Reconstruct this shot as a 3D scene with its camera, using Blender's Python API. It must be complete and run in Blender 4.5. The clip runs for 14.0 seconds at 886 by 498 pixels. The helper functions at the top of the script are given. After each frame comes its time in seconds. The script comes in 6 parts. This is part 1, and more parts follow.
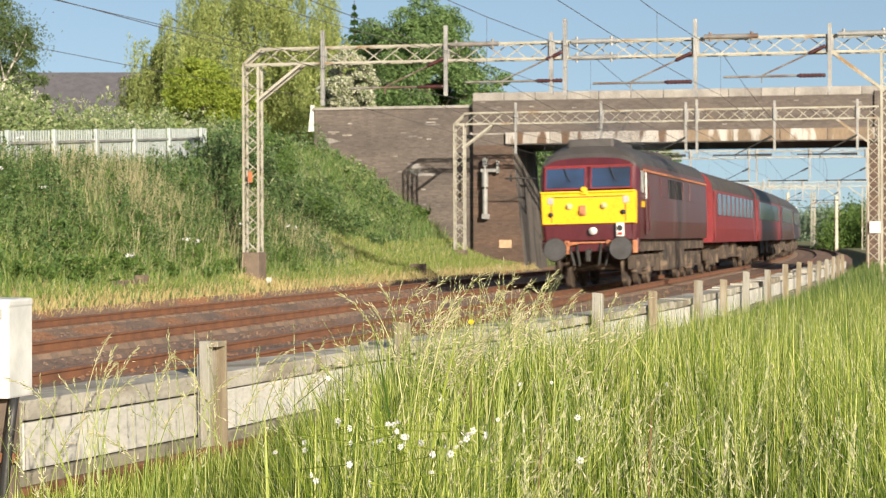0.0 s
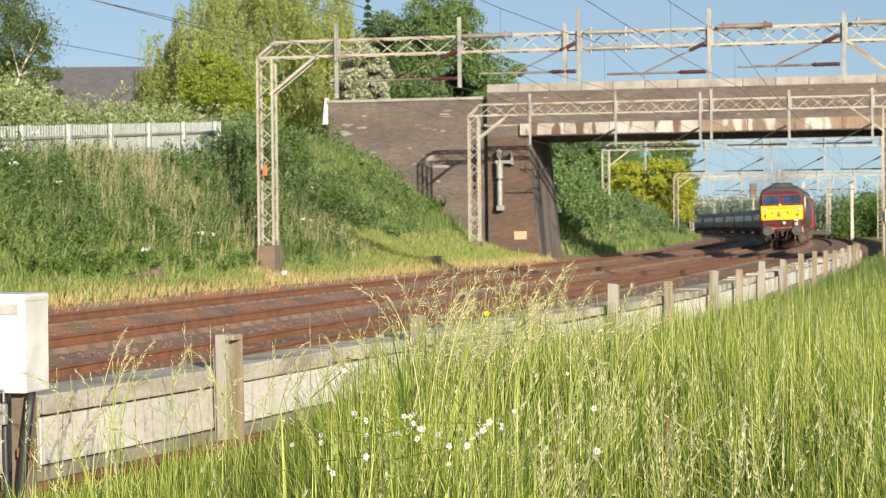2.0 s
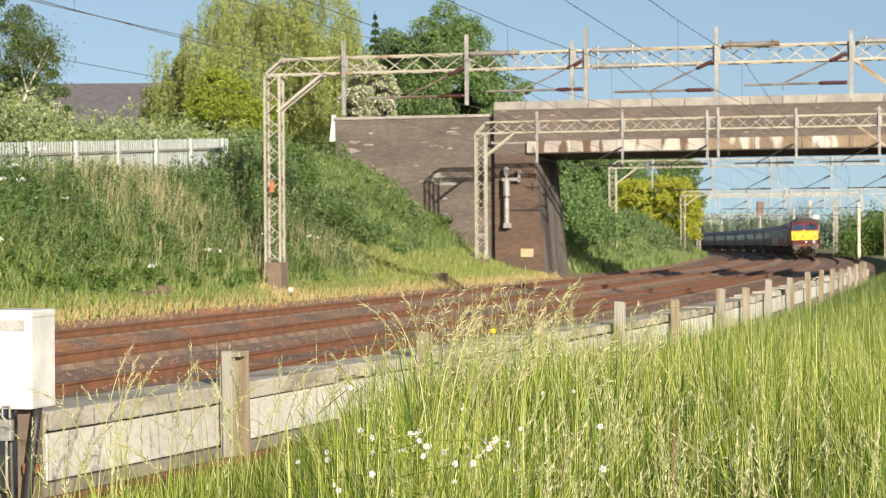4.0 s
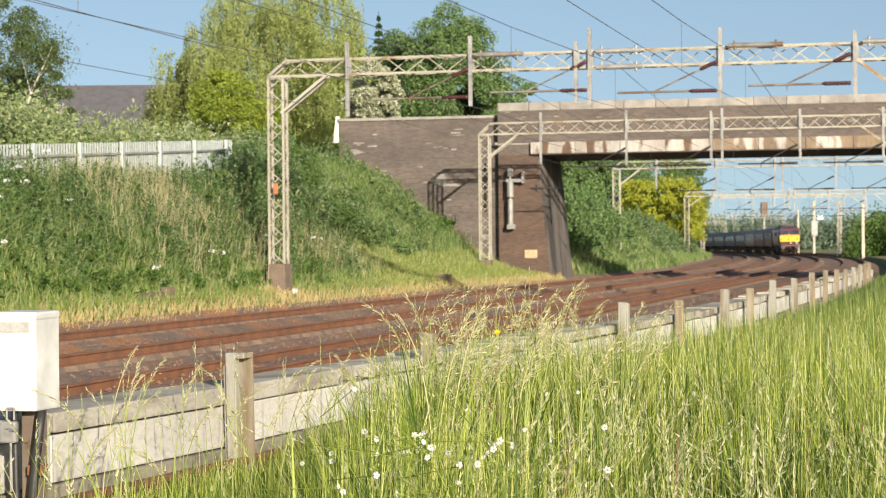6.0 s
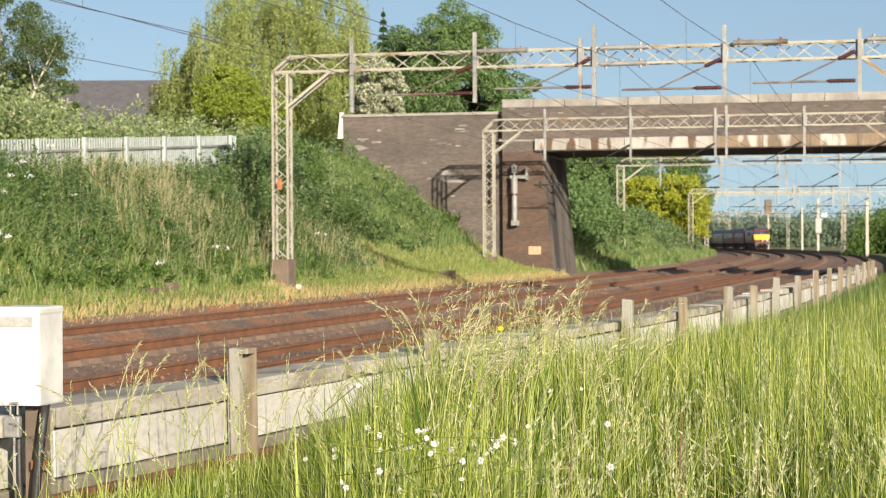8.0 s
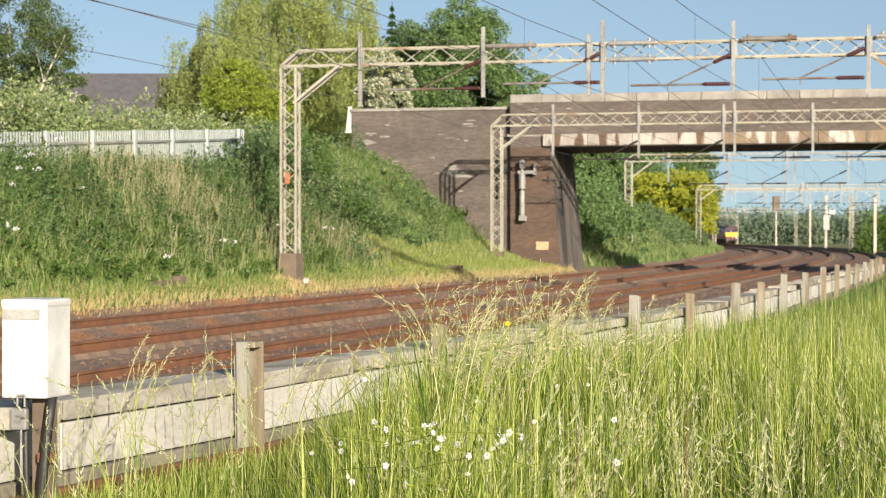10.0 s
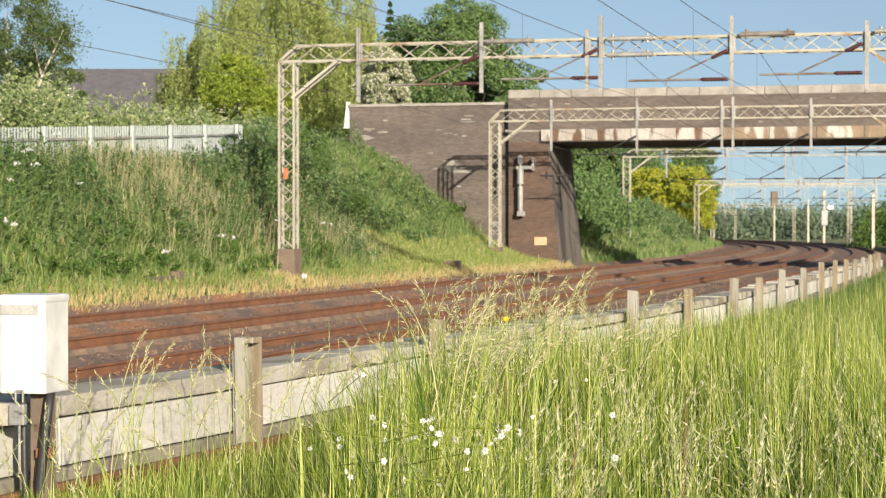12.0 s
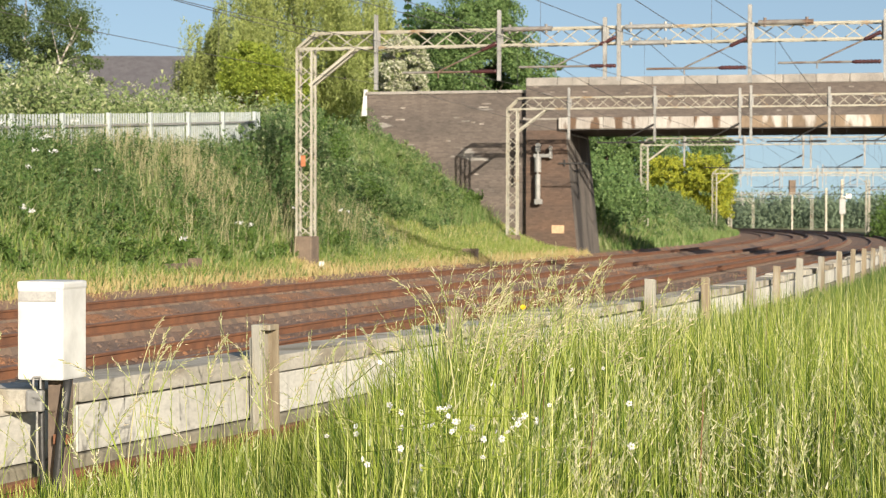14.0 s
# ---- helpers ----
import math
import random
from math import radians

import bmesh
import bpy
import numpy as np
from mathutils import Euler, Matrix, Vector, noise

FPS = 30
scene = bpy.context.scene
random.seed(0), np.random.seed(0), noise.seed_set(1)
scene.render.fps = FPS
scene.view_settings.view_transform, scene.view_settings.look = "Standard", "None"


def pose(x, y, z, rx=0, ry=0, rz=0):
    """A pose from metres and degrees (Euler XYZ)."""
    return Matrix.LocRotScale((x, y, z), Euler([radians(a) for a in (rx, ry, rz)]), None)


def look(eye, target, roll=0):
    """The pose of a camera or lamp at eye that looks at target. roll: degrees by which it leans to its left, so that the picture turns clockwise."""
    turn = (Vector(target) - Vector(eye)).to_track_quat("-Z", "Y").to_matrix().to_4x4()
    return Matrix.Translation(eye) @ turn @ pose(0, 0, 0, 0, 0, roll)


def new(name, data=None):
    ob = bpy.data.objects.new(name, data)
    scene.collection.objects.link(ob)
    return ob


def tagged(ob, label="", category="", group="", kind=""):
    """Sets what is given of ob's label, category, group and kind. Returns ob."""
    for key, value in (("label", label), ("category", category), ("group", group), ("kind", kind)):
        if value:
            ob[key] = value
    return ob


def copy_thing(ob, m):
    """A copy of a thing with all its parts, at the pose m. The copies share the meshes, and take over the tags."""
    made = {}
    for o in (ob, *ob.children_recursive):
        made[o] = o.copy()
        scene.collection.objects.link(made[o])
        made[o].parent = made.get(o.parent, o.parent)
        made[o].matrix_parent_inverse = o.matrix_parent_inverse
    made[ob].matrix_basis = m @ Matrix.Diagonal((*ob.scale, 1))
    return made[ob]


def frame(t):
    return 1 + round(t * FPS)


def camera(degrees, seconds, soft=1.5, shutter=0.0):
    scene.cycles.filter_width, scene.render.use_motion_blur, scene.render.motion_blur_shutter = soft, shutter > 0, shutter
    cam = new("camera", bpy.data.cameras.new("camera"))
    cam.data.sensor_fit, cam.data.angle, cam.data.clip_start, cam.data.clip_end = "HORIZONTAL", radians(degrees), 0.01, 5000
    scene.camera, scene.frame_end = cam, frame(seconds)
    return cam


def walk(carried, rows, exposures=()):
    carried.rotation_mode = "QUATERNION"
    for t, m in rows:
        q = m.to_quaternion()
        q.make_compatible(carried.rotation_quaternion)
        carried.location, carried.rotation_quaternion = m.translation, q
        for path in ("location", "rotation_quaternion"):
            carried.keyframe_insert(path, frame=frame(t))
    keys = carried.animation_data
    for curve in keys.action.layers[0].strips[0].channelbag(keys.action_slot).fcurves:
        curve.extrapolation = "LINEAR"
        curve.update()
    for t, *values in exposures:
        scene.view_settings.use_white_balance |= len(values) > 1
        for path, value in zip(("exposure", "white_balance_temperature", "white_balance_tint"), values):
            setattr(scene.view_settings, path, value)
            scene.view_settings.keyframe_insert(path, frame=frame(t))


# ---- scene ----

EYE = (0.0, 0.0, 1.41)
PATH = [
    (0, 89.6564, -1.1546, -0.17),
    (0.5, 89.6295, -1.1355, -0.297),
    (1, 89.544, -1.0151, -0.346),
    (1.5, 89.5454, -0.9136, -0.463),
    (2, 89.4331, -0.7336, -0.576),
    (2.5, 89.5322, -0.6609, -0.491),
    (3, 89.8172, -0.6476, -0.358),
    (5.5, 89.9428, -0.4143, -0.533),
    (6, 89.9495, -0.4441, -0.504),
    (6.5, 89.9678, -0.4588, -0.373),
    (7, 89.9485, -0.3989, -0.258),
    (7.5, 89.896, -0.3535, -0.286),
    (8, 89.846, -0.3374, -0.311),
    (10.5, 89.6907, -0.0837, 0.061),
    (11, 89.6861, 0.0, 0.0),
    (11.5, 89.623, -0.0907, 0.027),
    (12, 89.5744, -0.1784, -0.013),
    (12.5, 89.4893, -0.0877, 0.007),
    (13, 89.3126, 0.1162, 0.049),
    (13.5, 89.2475, 0.2343, 0.088),
    (14, 89.2347, 0.2991, 0.145)
]
cam = camera(24.25, 14.0, soft=1.0, shutter=0.3)
cam.data.dof.use_dof, cam.data.dof.focus_distance, cam.data.dof.aperture_fstop = True, 7.6, 13.0
walk(cam, [(t, pose(*EYE, rx, 0, rz) @ pose(0, 0, 0, 0, 0, lean)) for t, rx, rz, lean in PATH])

# ---- light ----
SUN_AZIMUTH = radians(160)      # clockwise from +y: behind the camera, over its right shoulder
SUN_HEIGHT = radians(16.3)
world = bpy.data.worlds.new("sky")
scene.world = world
world.use_nodes = True
wt = world.node_tree
sky = wt.nodes.new("ShaderNodeTexSky")
sky.sky_type, sky.sun_disc = "NISHITA", False
sky.sun_elevation, sky.sun_rotation = SUN_HEIGHT, SUN_AZIMUTH
sky.air_density, sky.dust_density, sky.ozone_density = 1.0, 2.3, 0.9
gaze = wt.nodes.new("ShaderNodeTexCoord")
lift = wt.nodes.new("ShaderNodeMapping")
lift.inputs["Location"].default_value = (0, 0, 0.13)      # thins the haze at the horizon
wt.links.new(gaze.outputs["Generated"], lift.inputs["Vector"])
wt.links.new(lift.outputs[0], sky.inputs["Vector"])
wt.links.new(sky.outputs[0], wt.nodes["Background"].inputs[0])
wt.nodes["Background"].inputs[1].default_value = 0.092
sun = new("sun", bpy.data.lights.new("sun", "SUN"))
sun.data.energy, sun.data.angle, sun.data.color = 5.0, radians(0.6), (1.0, 0.885, 0.72)
sun_way = Vector((math.sin(SUN_AZIMUTH) * math.cos(SUN_HEIGHT), math.cos(SUN_AZIMUTH) * math.cos(SUN_HEIGHT), math.sin(SUN_HEIGHT)))
sun.matrix_world = look(sun_way * 60, (0, 0, 0))
scene.view_settings.exposure = 0.74

# ---- materials ----


def hsv_shift(c, k):
    return tuple(min(1, max(0, v * k)) for v in c)


def surface(name, colour, second=None, rough=0.7, metal=0.0, scale=6.0, fine=60.0, bump=0.2, stain=None, stain_scale=1.2,
            stain_edge=(0.5, 0.62), per_object=0.0, stretch=(1, 1, 1), see=0.0, grain=0.25, bump_distance=0.01, per_island=0.0):
    """Two scales of variation, a patchy stain with its own shape, and fine relief."""
    m = bpy.data.materials.new(name)
    m.use_nodes = True
    t = m.node_tree
    n, l = t.nodes, t.links
    bsdf = n["Principled BSDF"]
    co = n.new("ShaderNodeTexCoord")
    mp = n.new("ShaderNodeMapping")
    mp.inputs["Scale"].default_value = stretch
    l.new(co.outputs["Object"], mp.inputs["Vector"])
    if per_object:
        apart = n.new("ShaderNodeMath")
        apart.operation = "MULTIPLY"
        apart.inputs[1].default_value = 60.0
        l.new(n.new("ShaderNodeObjectInfo").outputs["Random"], apart.inputs[0])
        l.new(apart.outputs[0], mp.inputs["Location"])

    def cloud(s, detail=4.0):
        x = n.new("ShaderNodeTexNoise")
        x.inputs["Scale"].default_value, x.inputs["Detail"].default_value = s, detail
        l.new(mp.outputs[0], x.inputs["Vector"])
        return x.outputs["Fac"]

    def blend(fac, a, b, mode="MIX"):
        x = n.new("ShaderNodeMix")
        x.data_type, x.blend_type = "RGBA", mode
        for socket, v in ((x.inputs[0], fac), (x.inputs[6], a), (x.inputs[7], b)):
            if isinstance(v, (int, float)):
                socket.default_value = v
            elif isinstance(v, tuple):
                socket.default_value = (*v, 1)
            else:
                l.new(v, socket)
        return x.outputs[2]

    def steps(fac, a, b):
        x = n.new("ShaderNodeMapRange")
        x.inputs[1].default_value, x.inputs[2].default_value = a, b
        l.new(fac, x.inputs[0])
        return x.outputs[0]

    out = blend(steps(cloud(scale), 0.35, 0.65), tuple(colour), tuple(second or hsv_shift(colour, 0.72)))
    if stain:
        out = blend(steps(cloud(stain_scale, 6), *stain_edge), out, tuple(stain))
    dark = blend(1.0, out, (0.55, 0.55, 0.55), "MULTIPLY")
    grit = cloud(fine, 3)
    x = n.new("ShaderNodeMath")
    x.operation = "MULTIPLY"
    x.inputs[1].default_value = grain * 2
    l.new(steps(grit, 0.4, 0.75), x.inputs[0])
    out = blend(x.outputs[0], out, dark)
    if per_object or per_island:
        hv = n.new("ShaderNodeHueSaturation")
        if per_object:
            src = n.new("ShaderNodeObjectInfo").outputs["Random"]
        else:
            src = n.new("ShaderNodeNewGeometry").outputs["Random Per Island"]
        amount = per_object or per_island
        r = n.new("ShaderNodeMapRange")
        r.inputs[3].default_value, r.inputs[4].default_value = 1 - amount, 1 + amount
        l.new(src, r.inputs[0])
        l.new(r.outputs[0], hv.inputs["Value"])
        l.new(out, hv.inputs["Color"])
        out = hv.outputs[0]
    l.new(out, bsdf.inputs["Base Color"])
    bsdf.inputs["Roughness"].default_value, bsdf.inputs["Metallic"].default_value = rough, metal
    if see:
        bsdf.inputs["Transmission Weight"].default_value = see
    if bump:
        bp = n.new("ShaderNodeBump")
        bp.inputs["Strength"].default_value, bp.inputs["Distance"].default_value = bump, bump_distance
        l.new(grit, bp.inputs["Height"])
        l.new(bp.outputs[0], bsdf.inputs["Normal"])
    return m


def leafy(name, colour, second, third=None, glow=0.35, rough=0.5):
    """Leaves and blades: colour by piece, with light passing through."""
    m = bpy.data.materials.new(name)
    m.use_nodes = True
    n, l = m.node_tree.nodes, m.node_tree.links
    bsdf = n["Principled BSDF"]
    geo = n.new("ShaderNodeNewGeometry")
    ramp = n.new("ShaderNodeValToRGB")
    e = ramp.color_ramp.elements
    e[0].color, e[1].color = (*colour, 1), (*second, 1)
    e[1].position = 0.72 if third else 1.0
    if third:
        x = e.new(0.97)
        x.color = (*third, 1)
    e[0].position = 0.12
    l.new(geo.outputs["Random Per Island"], ramp.inputs[0])
    l.new(ramp.outputs[0], bsdf.inputs["Base Color"])
    bsdf.inputs["Roughness"].default_value, bsdf.inputs["Specular IOR Level"].default_value = rough, 0.25
    thin = n.new("ShaderNodeBsdfTranslucent")
    l.new(ramp.outputs[0], thin.inputs[0])
    mix = n.new("ShaderNodeMixShader")
    mix.inputs[0].default_value = glow
    l.new(bsdf.outputs[0], mix.inputs[1])
    l.new(thin.outputs[0], mix.inputs[2])
    l.new(mix.outputs[0], n["Material Output"].inputs[0])
    return m


def brickwork(name, colour, second, mortar, stain, width=0.225, height=0.075):
    """Brick courses for walls far off: bricks too small to tell apart."""
    m = surface(name, colour, second, rough=0.85, scale=0.5, fine=14, bump=0.0, stain=stain, stain_scale=1.0, stain_edge=(0.635, 0.68), stretch=(0.55, 0.55, 2.2))
    n, l = m.node_tree.nodes, m.node_tree.links
    bsdf = n["Principled BSDF"]
    under = bsdf.inputs["Base Color"].links[0].from_socket
    co = n.new("ShaderNodeTexCoord")
    sep = n.new("ShaderNodeSeparateXYZ")
    l.new(co.outputs["Object"], sep.inputs[0])
    add = n.new("ShaderNodeMath")
    l.new(sep.outputs[0], add.inputs[0])
    l.new(sep.outputs[1], add.inputs[1])
    com = n.new("ShaderNodeCombineXYZ")
    l.new(add.outputs[0], com.inputs[0])
    l.new(sep.outputs[2], com.inputs[1])
    br = n.new("ShaderNodeTexBrick")
    br.inputs["Scale"].default_value = 1.0
    br.inputs["Brick Width"].default_value, br.inputs["Row Height"].default_value = width, height
    br.inputs["Mortar Size"].default_value = 0.008
    br.inputs["Color1"].default_value, br.inputs["Color2"].default_value = (1, 1, 1, 1), (0.55, 0.55, 0.58, 1)
    br.inputs["Mortar"].default_value = (*mortar, 1)
    l.new(com.outputs[0], br.inputs["Vector"])
    mul = n.new("ShaderNodeMix")
    mul.data_type, mul.blend_type = "RGBA", "MULTIPLY"
    mul.inputs[0].default_value = 0.75
    l.new(under, mul.inputs[6])
    l.new(br.outputs["Color"], mul.inputs[7])
    l.new(mul.outputs[2], bsdf.inputs["Base Color"])
    bp = n.new("ShaderNodeBump")
    bp.inputs["Strength"].default_value, bp.inputs["Distance"].default_value = 0.5, 0.01
    bp.invert = True
    l.new(br.outputs["Fac"], bp.inputs["Height"])
    l.new(bp.outputs[0], bsdf.inputs["Normal"])
    return m


